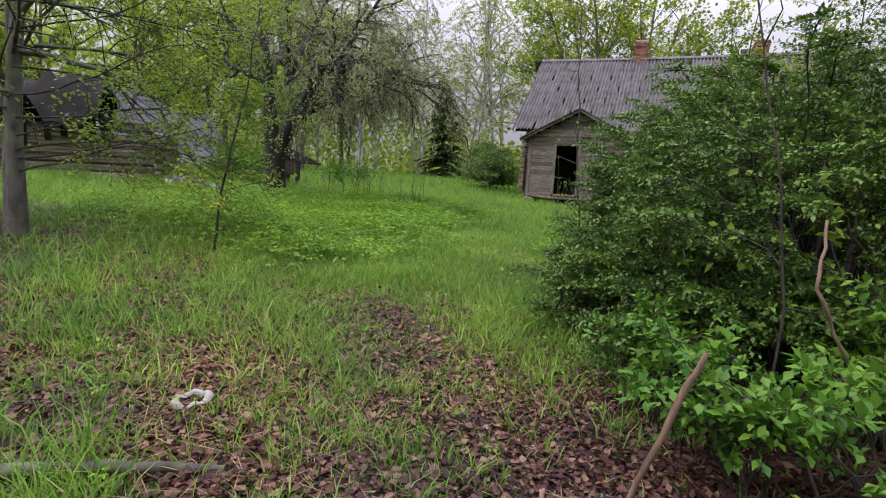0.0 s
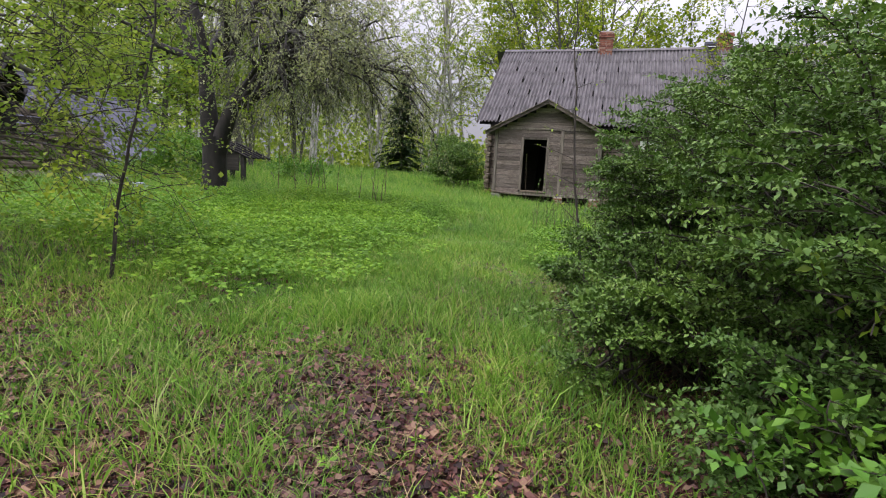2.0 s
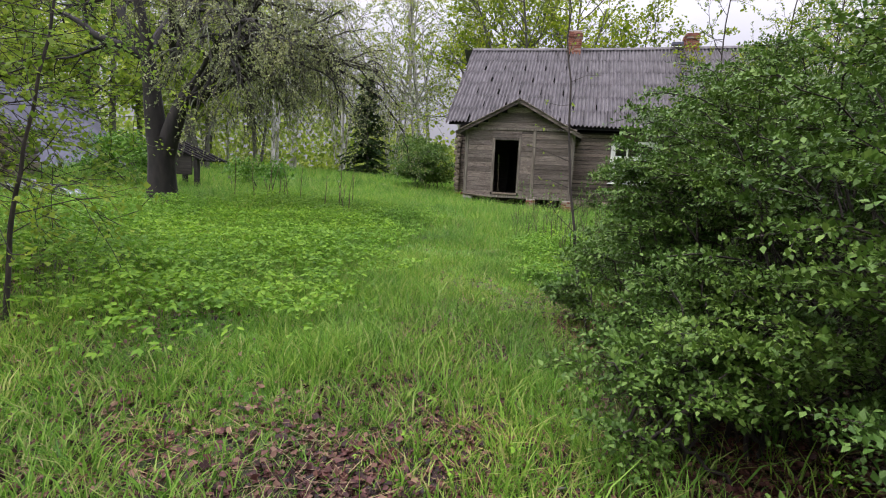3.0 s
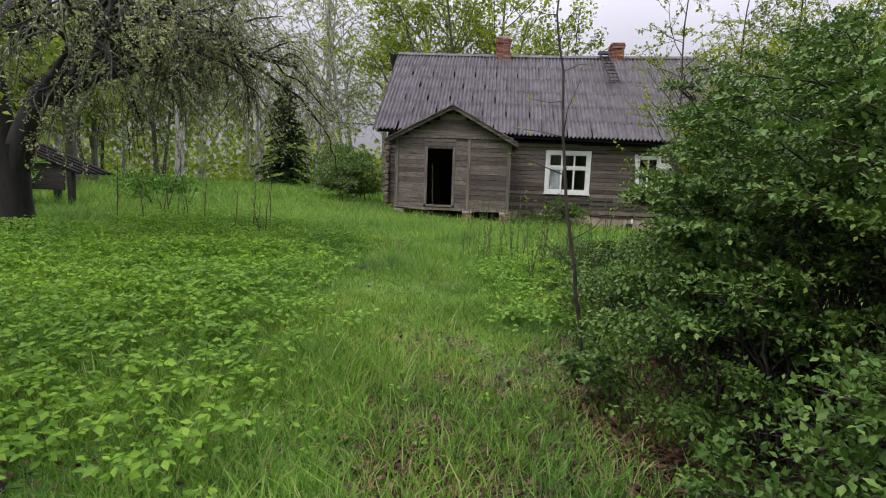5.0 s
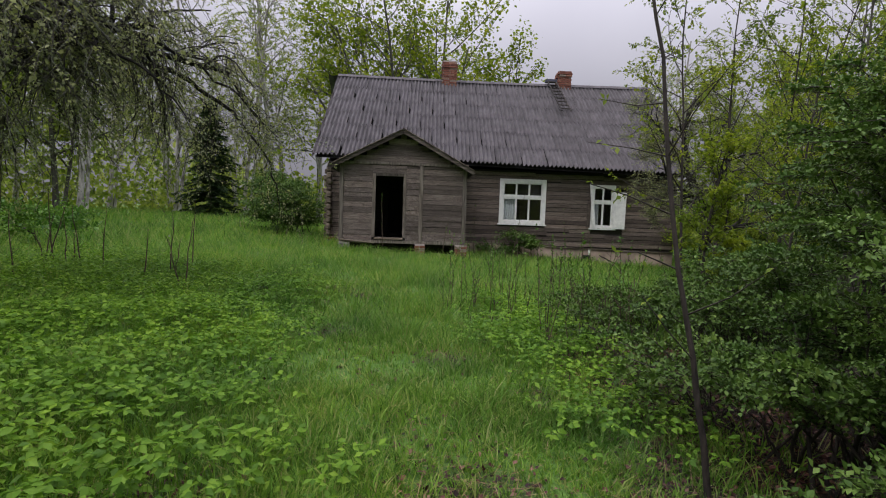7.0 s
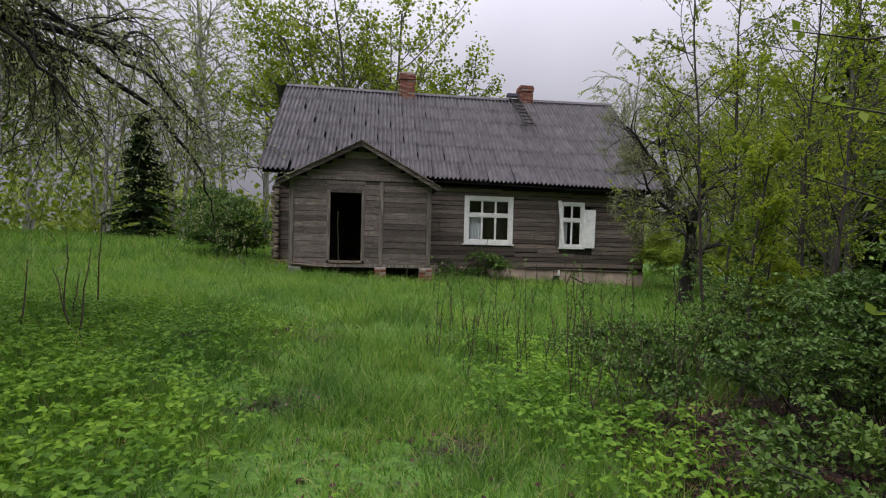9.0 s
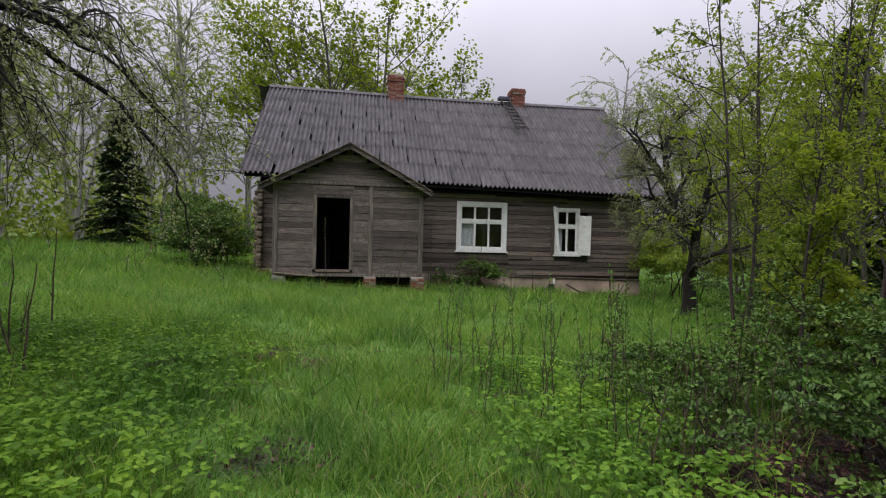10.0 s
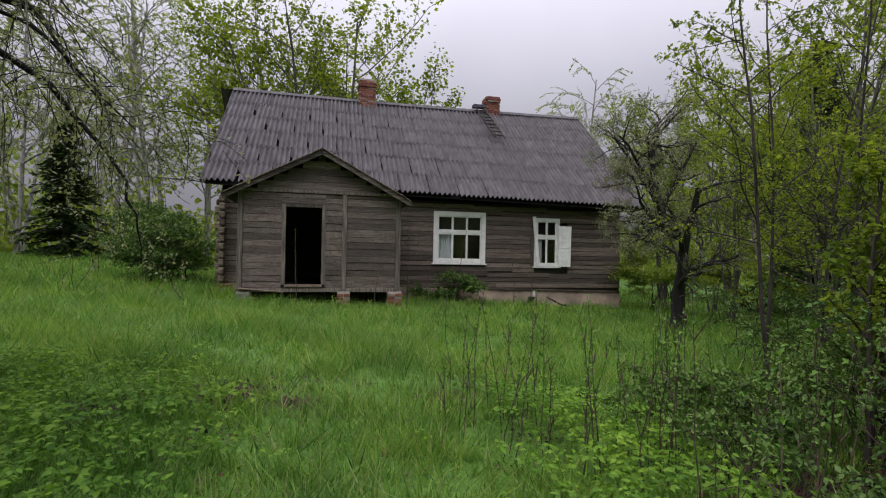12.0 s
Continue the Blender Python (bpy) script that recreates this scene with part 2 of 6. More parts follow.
class Soup:
    """Collects vertices and faces of three or four corners into one mesh."""

    def __init__(self):
        self.v, self.tri, self.quad, self.n = [], [], [], 0

    def add(self, verts, faces):
        faces = np.asarray(faces, dtype=np.int64) + self.n
        (self.tri if faces.shape[1] == 3 else self.quad).append(faces)
        self.v.append(np.asarray(verts, dtype=np.float64))
        self.n += len(verts)

    def mesh(self, name, mat, smooth=False):
        me = bpy.data.meshes.new(name)
        v = np.concatenate(self.v)
        loops, totals = [], []
        for group, k in ((self.tri, 3), (self.quad, 4)):
            if group:
                f = np.concatenate(group)
                loops.append(f.ravel())
                totals.append(np.full(len(f), k))
        loops, totals = np.concatenate(loops), np.concatenate(totals)
        me.vertices.add(len(v))
        me.vertices.foreach_set("co", v.ravel())
        me.loops.add(len(loops))
        me.loops.foreach_set("vertex_index", loops)
        me.polygons.add(len(totals))
        me.polygons.foreach_set("loop_start", np.r_[0, np.cumsum(totals)[:-1]])
        if smooth:
            me.polygons.foreach_set("use_smooth", np.ones(len(totals), dtype=bool))
        me.materials.append(mat)
        me.update(calc_edges=True)
        me.validate()
        return me


def part(name, mesh, parent=None, label="", at=None, kind=""):
    """Links a mesh (or a bmesh with its material) as one object under a thing or a part."""
    ob = new(name, mesh)
    if at is not None:
        ob.matrix_basis = at
    if parent is not None:
        ob.parent = parent
    return tagged(ob, label, kind=kind)


def box_mesh(name, mat, x0, x1, y0, y1, z0, z1, bevel=0.008, wobble=0.0):
    bm = bmesh.new()
    bmesh.ops.create_cube(bm, size=1.0)
    for v in bm.verts:
        v.co = Vector(((x0 + x1) / 2 + v.co.x * (x1 - x0), (y0 + y1) / 2 + v.co.y * (y1 - y0), (z0 + z1) / 2 + v.co.z * (z1 - z0)))
    if bevel:
        bmesh.ops.bevel(bm, geom=bm.edges[:], offset=bevel, segments=1, affect="EDGES")
    if wobble:
        for v in bm.verts:
            v.co += Vector([random.uniform(-wobble, wobble) for _ in range(3)])
    me = bpy.data.meshes.new(name)
    bm.to_mesh(me)
    bm.free()
    me.materials.append(mat)
    return me


def beam_mesh(name, mat, a, b, w, h, bevel=0.006):
    """A straight timber from a to b, w across and h deep."""
    a, b = Vector(a), Vector(b)
    me = box_mesh(name, mat, 0, (b - a).length, -w / 2, w / 2, -h / 2, h / 2, bevel)
    rot = (b - a).to_track_quat("X", "Z").to_matrix().to_4x4()
    me.transform(Matrix.Translation(a) @ rot)
    return me


def tube(soup, pts, radii, sides=6):
    pts, radii = np.asarray(pts, dtype=float), np.asarray(radii, dtype=float)
    k = len(pts)
    d = np.gradient(pts, axis=0)
    d /= np.linalg.norm(d, axis=1)[:, None] + 1e-9
    ref = np.array([0.31, 0.95, 0.07]) if abs(d[0][2]) > 0.7 else np.array([0.05, 0.1, 0.99])
    u = np.cross(d, ref)
    u /= np.linalg.norm(u, axis=1)[:, None] + 1e-9
    w = np.cross(d, u)
    a = np.arange(sides) * 2 * math.pi / sides
    ring = u[:, None, :] * np.cos(a)[None, :, None] + w[:, None, :] * np.sin(a)[None, :, None]
    v = (pts[:, None, :] + ring * radii[:, None, None]).reshape(-1, 3)
    i = np.arange(k - 1)[:, None] * sides
    j = np.arange(sides)[None, :]
    jn = (j + 1) % sides
    f = np.stack([i + j, i + jn, i + sides + jn, i + sides + j], axis=-1).reshape(-1, 4)
    soup.add(v, f)


def leaves(soup, p, d, up, length, width, fold=0.18):
    """Folded pointed leaves at p, growing along d, faces towards up."""
    p, d, up = (np.asarray(q, dtype=float) for q in (p, d, up))
    n = len(p)
    length, width = np.broadcast_to(length, n)[:, None], np.broadcast_to(width, n)[:, None]
    d = d / (np.linalg.norm(d, axis=1)[:, None] + 1e-9)
    s = np.cross(d, up)
    s /= np.linalg.norm(s, axis=1)[:, None] + 1e-9
    nn = np.cross(s, d)
    mid = p + d * length * 0.45
    v = np.stack([p, mid + s * width / 2 + nn * width * fold, p + d * length, mid - s * width / 2 + nn * width * fold], axis=1).reshape(-1, 3)
    b = np.arange(n)[:, None] * 4
    soup.add(v, np.concatenate([b + np.array([[0, 1, 2]]), b + np.array([[0, 2, 3]])]))


def unit(rng, n):
    v = rng.normal(size=(n, 3))
    return v / np.linalg.norm(v, axis=1)[:, None]


def smooth(a, b, x):
    t = np.clip((x - a) / (b - a), 0, 1)
    return t * t * (3 - 2 * t)


def wave(x, y, s=1.0, o=0.0):
    """Cheap smooth noise of about -1 to 1."""
    return (np.sin(x * 1.3 * s + 1.7 * np.sin(y * 0.9 * s + o) + o) + np.sin(y * 1.7 * s + 1.3 * np.sin(x * 1.1 * s + 2 * o) + 0.5) + np.sin((x + y) * 0.71 * s + 2.1 + o)) / 3


def land(x, y):
    """Height of the yard: it falls gently towards +x."""
    x, y = np.asarray(x, dtype=float), np.asarray(y, dtype=float)
    t = np.clip(x + 1.7, -16, 11)
    return -0.05 * t * (0.55 + 0.45 * smooth(-2, 6, y)) + 0.02 + 0.03 * wave(x, y, 0.9) * smooth(0, 3, np.hypot(x + 2, y - 3) + 1)


def litter(x, y):
    """How much the ground is bare leaf litter instead of grass, 0 to 1."""
    x, y = np.asarray(x, dtype=float), np.asarray(y, dtype=float)
    near = 1 - smooth(2.1, 5.2, y + 0.55 * wave(x, y, 1.6) - 0.12 * (x + 1.5))
    near = near * (1 - smooth(5.0, 9.0, np.hypot(x + 1, y - 1)))
    left = (1 - smooth(1.4, 3.3, np.hypot((x + 7.4) * 0.8, y - 3.6))) * 0.9
    shade = smooth(-1.75, -0.75, x + 0.35 * wave(x, y, 2.0) + 0.42 * smooth(4, 6.5, y) * (1 - smooth(8, 9.5, y))) * (1 - smooth(9.5, 12, y)) * (1 - smooth(3.5, 6.0, x)) * smooth(-4.0, -1.0, y)
    spots = np.maximum.reduce([np.exp(-(((x - a) / r) ** 2 + ((y - b) / r) ** 2)) for a, b, r in ((-4.5, 12.95, 0.45), (-5.3, 12.6, 0.4), (-3.9, 12.5, 0.2), (-2.7, 6.9, 0.3), (-2.4, 5.6, 0.35))])
    trail = (1 - smooth(0.25, 0.75, np.abs(x - (-1.9 - 0.19 * (y - 3)) + 0.3 * wave(x, y, 1.1)))) * (1 - smooth(5.5, 9.5, y)) * (0.62 + 0.45 * wave(x, y, 3.7, 1.0))
    spots = np.maximum(spots, smooth(0.5, 0.8, wave(x, y, 2.3, 1.2)) * 0.5 * (1 - smooth(12, 16, y)))
    return np.clip(np.maximum.reduce([near * (0.72 + 0.45 * wave(x, y, 3.1, 0.4)), left, shade, trail, spots]), 0, 1)


# ---------------------------------------------------------------- ground
axis_near = np.arange(-14, 14.01, 0.35)
far_steps = np.array([16, 20, 26, 34, 46, 64, 90, 140, 220, 400, 900, 1800])
gx = np.concatenate([-far_steps[::-1], axis_near, far_steps])
gy = np.concatenate([-far_steps[::-1], np.arange(-14, 30.01, 0.35), far_steps[4:] - 4])
XX, YY = np.meshgrid(gx, gy, indexing="ij")
ZZ = land(XX, YY)
gs = Soup()
nx, ny = len(gx), len(gy)
ii, jj = np.meshgrid(np.arange(nx - 1), np.arange(ny - 1), indexing="ij")
base = (ii * ny + jj).ravel()
gs.add(np.stack([XX, YY, ZZ], -1).reshape(-1, 3), np.stack([base, base + ny, base + ny + 1, base + 1], -1))
ground_mesh = gs.mesh("ground", M["ground"], True)
turf = ground_mesh.attributes.new("turf", "FLOAT", "POINT")
turf.data.foreach_set("value", (1 - litter(XX, YY)).ravel() * 0.75)
tagged(new("ground", ground_mesh), "earthy yard ground with leaf litter and worn turf", "ground", kind="structure")


def on_land(x, y, up=0.0):
    return Vector((x, y, float(land(x, y)) + up))


# ---------------------------------------------------------------- farmhouse
HX0, HX1, HY, HBACK, WALL_TOP = -6.65, 6.54, 24.0, 32.9, 3.2
house = tagged(new("farmhouse"), "weathered grey timber farmhouse with corrugated roof standing in long grass", "house")
house.location = (0, HY, 0)
H_AT = Matrix.Translation((0, -HY, 0))


def hpart(name, mesh, label="", parent=None):
    ob = part(name, mesh, parent or house, label)
    if parent is None:
        ob.matrix_parent_inverse = H_AT
    return ob


PLANKS = {}


def plank(x0, x1, y, z0, z1, mat="board", thick=0.03, parent=None, name="plank"):
    """A horizontal wall board that shares one of a few worn meshes."""
    key = (mat, random.randrange(4))
    if key not in PLANKS:
        me = box_mesh("plank", M[mat], -0.5, 0.5, -0.5, 0.5, -0.5, 0.5, 0)
        bm = bmesh.new()
        bm.from_mesh(me)
        bmesh.ops.subdivide_edges(bm, edges=[e for e in bm.edges if abs(e.verts[0].co.x - e.verts[1].co.x) > 0.5], cuts=4)
        for v in bm.verts:
            v.co.z += random.uniform(-0.05, 0.05) if abs(v.co.x) < 0.49 else 0
            v.co.y += random.uniform(-0.12, 0.12)
        bm.to_mesh(me)
        bm.free()
        PLANKS[key] = me
    ob = new(name, PLANKS[key])
    ob.parent = parent or house
    if parent is None:
        ob.matrix_parent_inverse = H_AT
    ob.matrix_basis = Matrix.Translation(((x0 + x1) / 2, y, (z0 + z1) / 2)) @ pose(0, 0, 0, random.uniform(-1.5, 1.5), random.uniform(-0.12, 0.12) * 4 / max(1, x1 - x0), 0) @ Matrix.Diagonal((x1 - x0, thick, z1 - z0, 1))
    return ob


# roof plane: level ridge, eaves that sag towards one end
RX0, RX1 = -7.1, 7.1
RIDGE_Y, EAVE_Y = 28.4, 23.46


def roof_at(u, v, side=1):
    """u along the eaves 0 to 1, v up the slope 0 to 1."""
    e = Vector((RX0 + (RX1 - RX0) * u, EAVE_Y if side > 0 else 2 * RIDGE_Y - EAVE_Y, 3.49 - 0.26 * u))
    r = Vector((RX0 + (RX1 - RX0) * u, RIDGE_Y, 7.5 - 0.06 * math.sin(u * 3.1)))
    return e.lerp(r, v)


# shell: back and end walls, floor, inner dark
shell = [
    ("wall_back", box_mesh("wall_back", M["board_brown"], HX0, HX1, HBACK - 0.15, HBACK, -0.6, 3.3)),
    ("wall_end", box_mesh("wall_end", M["board_brown"], HX0, HX0 + 0.15, HY + 0.16, HBACK - 0.15, -0.2, 3.3)),
    ("wall_end", box_mesh("wall_end", M["board_brown"], HX1 - 0.15, HX1, HY + 0.16, HBACK - 0.15, -0.6, 3.2)),
    ("floor", box_mesh("house_floor", M["interior"], HX0 + 0.15, HX1 - 0.15, HY + 0.16, HBACK - 0.15, 0.4, 0.5)),
    ("room_ceiling", box_mesh("room_ceiling", M["interior"], HX0 + 0.15, HX1 - 0.15, HY + 0.16, HBACK - 0.15, 3.0, 3.1)),
    ("inner_wall", box_mesh("inner_wall", M["interior"], HX0 + 0.15, HX1 - 0.15, HY + 4.0, HY + 4.12, 0.5, 3.0)),
]
for nm, me in shell:
    hpart(nm, me)
for u in (0, 1):
    s_ = Soup()
    x = HX0 + 0.05 if u == 0 else HX1 - 0.05
    e0, r0, e1 = roof_at(u, 0.03), roof_at(u, 0.985), roof_at(u, 0.03, -1)
    dx = 0.05
    vs = [(x - dx, HY, 3.1), (x - dx, r0.y, r0.z - 0.12), (x - dx, HBACK, 3.1), (x + dx, HY, 3.1), (x + dx, r0.y, r0.z - 0.12), (x + dx, HBACK, 3.1)]
    s_.add(vs, [(0, 1, 2), (3, 5, 4)])
    hpart("gable", s_.mesh("gable", M["board_brown"]))

WIN1 = (-0.21, 1.55, 1.19, 2.87)
WIN2 = (3.28, 4.55, 1.1, 2.76)
# backing of the front wall with real window and door holes
cols = [HX0, -4.4, -3.4, WIN1[0] + 0.08, WIN1[1] - 0.08, WIN2[0] + 0.06, WIN2[1] - 0.06, HX1]
for a, b in zip(cols[:-1], cols[1:]):
    if abs(a + 4.4) < 0.01:
        spans = [(2.5, WALL_TOP)]
    elif abs(a - WIN1[0] - 0.08) < 0.01:
        spans = [(0.3, WIN1[2] + 0.08), (WIN1[3] - 0.08, WALL_TOP)]
    elif abs(a - WIN2[0] - 0.06) < 0.01:
        spans = [(0.25, WIN2[2] + 0.06), (WIN2[3] - 0.06, WALL_TOP)]
    else:
        spans = [(0.25, WALL_TOP)]
    for z0, z1 in spans:
        # near-black backing paints the shade seen in the gaps between boards
        hpart("log_wall", box_mesh("log_wall", M["dark_wood_and_shade"], a, b, HY + 0.02, HY + 0.16, z0, z1, 0))
# plastered plinth
s_ = Soup()
plx = np.linspace(HX0, HX1, 25)
top = 0.5 - 0.019 * (plx - HX0)
f = HY - 0.03
rows_ = [np.stack([plx, np.full(25, f), np.full(25, -0.9)], -1), np.stack([plx, np.full(25, f), top], -1), np.stack([plx, np.full(25, f + 0.19), top], -1)]
i_ = np.arange(24)
s_.add(np.concatenate(rows_), np.concatenate([np.stack([i_, i_ + 1, i_ + 26, i_ + 25], -1), np.stack([i_ + 25, i_ + 26, i_ + 51, i_ + 50], -1)]))
hpart("plinth", s_.mesh("plinth", M["plaster"]), "stained and cracked plaster plinth")
hpart("plinth_vent", box_mesh("plinth_vent", M["plastic_black"], 3.08, 3.34, HY - 0.045, HY - 0.01, -0.08, 0.1, 0.02), "dark vent hole in the plinth")
hpart("vent_flap", box_mesh("vent_flap", M["white_paint"], 3.26, 3.34, HY - 0.07, HY - 0.04, 0.1, 0.3, 0.01))
hpart("plinth_ledge", beam_mesh("plinth_ledge", M["log"], (1.6, HY - 0.05, 0.36), (HX1, HY - 0.05, 0.27), 0.05, 0.04))

# front wall boards
rows_n = 18
z_lo, z_hi = 0.4, 3.22
for r_ in range(rows_n):
    a0, a1 = z_lo + (z_hi - z_lo) * r_ / rows_n, z_lo + (z_hi - z_lo) * (r_ + 1) / rows_n - random.uniform(0.012, 0.03)
    zc = (a0 + a1) / 2
    cuts = [(HX0, -5.75), (-1.65, HX1)]
    for w in (WIN1, WIN2):
        if w[2] - 0.05 < zc < w[3] + 0.05:
            cuts = [seg for c0, c1 in cuts for seg in (((c0, w[0] + 0.02), (w[1] - 0.02, c1)) if c0 < w[0] < c1 else ((c0, c1),))]
    for c0, c1 in cuts:
        while c1 - c0 > 0.05:
            e_ = c1 if c1 - c0 < 4.6 else c0 + random.uniform(2.2, 4.2)
            sag = -0.02 * ((c0 + e_) / 2 - HX0) * 0.6 * (1 if zc > 0.5 else 0)
            plank(c0 + 0.003, e_ - 0.003, HY - random.uniform(0.002, 0.016), a0 + sag, a1 + sag, "board_brown", 0.032)
            c0 = e_
# protruding log ends at the corner beside the porch
for r_ in range(11):
    z0 = 0.45 + r_ * 0.235
    hpart("log_end", box_mesh("log_end", M["log"], HX0 - random.uniform(0.1, 0.2), HX0 + 0.02, HY - 0.02 if r_ % 2 else HY + 0.04, HY + 0.16, z0, z0 + 0.19, 0.03, 0.008))
    hpart("log_end", box_mesh("log_end", M["log"], HX0 + 0.0, HX0 + 0.17, HY - random.uniform(0.16, 0.26), HY - 0.02, z0 + 0.1, z0 + 0.29, 0.03, 0.008))
for k in range(4):
    hpart("foundation_stone", box_mesh("foundation_stone", M["brick"] if k % 2 else M["rock"], HX0 - 0.08, HX0 + 0.35, HY - 0.2, HY + 0.1, 0.02 + k * 0.12, 0.12 + k * 0.12, 0.02, 0.012))


def window_unit(name, w, casing, lab, curtain, columns=3):
    x0, x1, z0, z1 = w
    win = hpart(name, box_mesh("casing", M["white_paint"], x0, x0 + casing, HY - 0.06, HY - 0.015, z0, z1, 0.006), lab)
    yb = HY - 0.058

    def bar(nm, *b, deep=0.05, front=yb):
        part(nm, box_mesh(nm, M["white_paint"], b[0], b[1], front, front + deep, b[2], b[3], 0.005), win)
    bar("casing", x1 - casing, x1, z0, z1)
    bar("casing", x0 + casing, x1 - casing, z1 - casing, z1)
    bar("casing", x0 + casing, x1 - casing, z0, z0 + casing * 0.8)
    part("window_sill", box_mesh("window_sill", M["white_paint"], x0 - 0.05, x1 + 0.05, HY - 0.1, HY - 0.02, z0 - 0.05, z0 - 0.004, 0.008), win)
    a0, a1, b0, b1 = x0 + casing, x1 - casing, z0 + casing * 0.8, z1 - casing
    tz = b0 + (b1 - b0) * 0.63
    fr = HY - 0.03
    bar("window_frame", a0, a1, tz - 0.045, tz + 0.045, front=fr - 0.008)
    for k in range(columns):
        p0, p1 = a0 + (a1 - a0) * k / columns, a0 + (a1 - a0) * (k + 1) / columns
        for q0, q1 in ((b0, tz - 0.045), (tz + 0.045, b1)):
            t = 0.034
            bar("window_frame", p0, p0 + t, q0, q1, front=fr, deep=0.045)
            bar("window_frame", p1 - t, p1, q0, q1, front=fr, deep=0.045)
            bar("window_frame", p0 + t, p1 - t, q1 - t, q1, front=fr, deep=0.045)
            bar("window_frame", p0 + t, p1 - t, q0, q0 + t, front=fr, deep=0.045)
            pane = part("pane", box_mesh("pane", M["glass"], p0 + t, p1 - t, fr + 0.02, fr + 0.024, q0 + t, q1 - t, 0), win)
            pane.visible_shadow = False
    if curtain:
        s2 = Soup()
        cx = np.linspace(a0 + 0.01, a0 + (a1 - a0) * 0.34, 30)
        cy = HY + 0.12 + 0.02 * np.sin(np.arange(30) * 1.3)
        v = np.concatenate([np.stack([cx, cy, np.full(30, b0)], -1), np.stack([cx, cy, np.full(30, tz + 0.1)], -1)])
        i_ = np.arange(29)
        s2.add(v, np.stack([i_, i_ + 1, i_ + 31, i_ + 30], -1))
        part("curtain", s2.mesh("curtain", M["lace"], True), win, "pale lace curtain")
    return win


win1 = window_unit("window", WIN1, 0.15, "white-painted six-pane timber window with pale curtain", True)
win2 = window_unit("window", (3.28, 4.2, 1.12, 2.76), 0.11, "white-painted window with a hanging loose casing", True, 2)
# opened white shutter beside the second window, and a loose casing board
sh_ = part("shutter", box_mesh("shutter", M["white_paint"], 0, 0.42, -0.02, 0.02, 0, 1.38, 0.006), win2, "opened white panelled shutter", pose(4.14, HY - 0.1, 1.12, 0, 0.6, -14))
for q0, q1 in ((0.07, 0.55), (0.62, 0.9), (0.97, 1.31)):
    part("shutter_panel", box_mesh("shutter_panel", M["white_paint"], 0.08, 0.34, -0.034, -0.02, q0, q1, 0.012), sh_)
part("loose_casing", beam_mesh("loose_casing", M["white_paint"], (3.24, HY - 0.09, 2.8), (3.42, HY - 0.11, 1.14), 0.05, 0.11), win2)
part("reveal_board", box_mesh("reveal_board", M["board_brown"], 3.14, 3.24, HY - 0.1, HY - 0.03, 1.15, 2.1, 0.01), win2)

# main roof: corrugated sheets in overlapping courses
def sheet_mesh(w, l, waves=6, lift=0.05, notch=0):
    """A corrugated sheet; notch: strips cut from its lower corner."""
    n = waves * 6 + 1
    xs = np.linspace(-w / 2, w / 2, n)
    zs = lift * np.cos(np.arange(n) * 2 * math.pi / 6)
    s = Soup()
    i = np.arange(n - 1)
    s.add(np.concatenate([np.stack([xs, np.full(n, y), zs], -1) for y in (0, l * 0.42, l)]),
          np.concatenate([np.stack([i, i + 1, n + i + 1, n + i], -1)[notch:], np.stack([n + i, n + i + 1, 2 * n + i + 1, 2 * n + i], -1)]))
    s.add(np.concatenate([np.stack([xs, np.zeros(n), zs - dz], -1) for dz in (0.012, 0)]), np.stack([i, i + 1, n + i + 1, n + i], -1)[notch:])
    return s.mesh("roof_sheet", M["roof"], True)


COURSES, PER = 6, 15
slope_len = (roof_at(0, 1) - roof_at(0, 0)).length
SHEET = sheet_mesh((RX1 - RX0) / PER - 0.03, slope_len / COURSES + 0.1)
SHEET_TIGHT = sheet_mesh((RX1 - RX0) / PER - 0.004, slope_len / COURSES + 0.1)
SHEET_NOTCH = [sheet_mesh((RX1 - RX0) / PER - 0.012, slope_len / COURSES + 0.1, notch=k) for k in (1, 2, 2)]
roof = hpart("roof", box_mesh("roof", M["dark_wood_and_shade"], RX0 + 0.1, RX1 - 0.1, RIDGE_Y - 0.08, RIDGE_Y + 0.08, 7.2, 7.36), "corrugated grey asbestos cement roof with lichen stains")
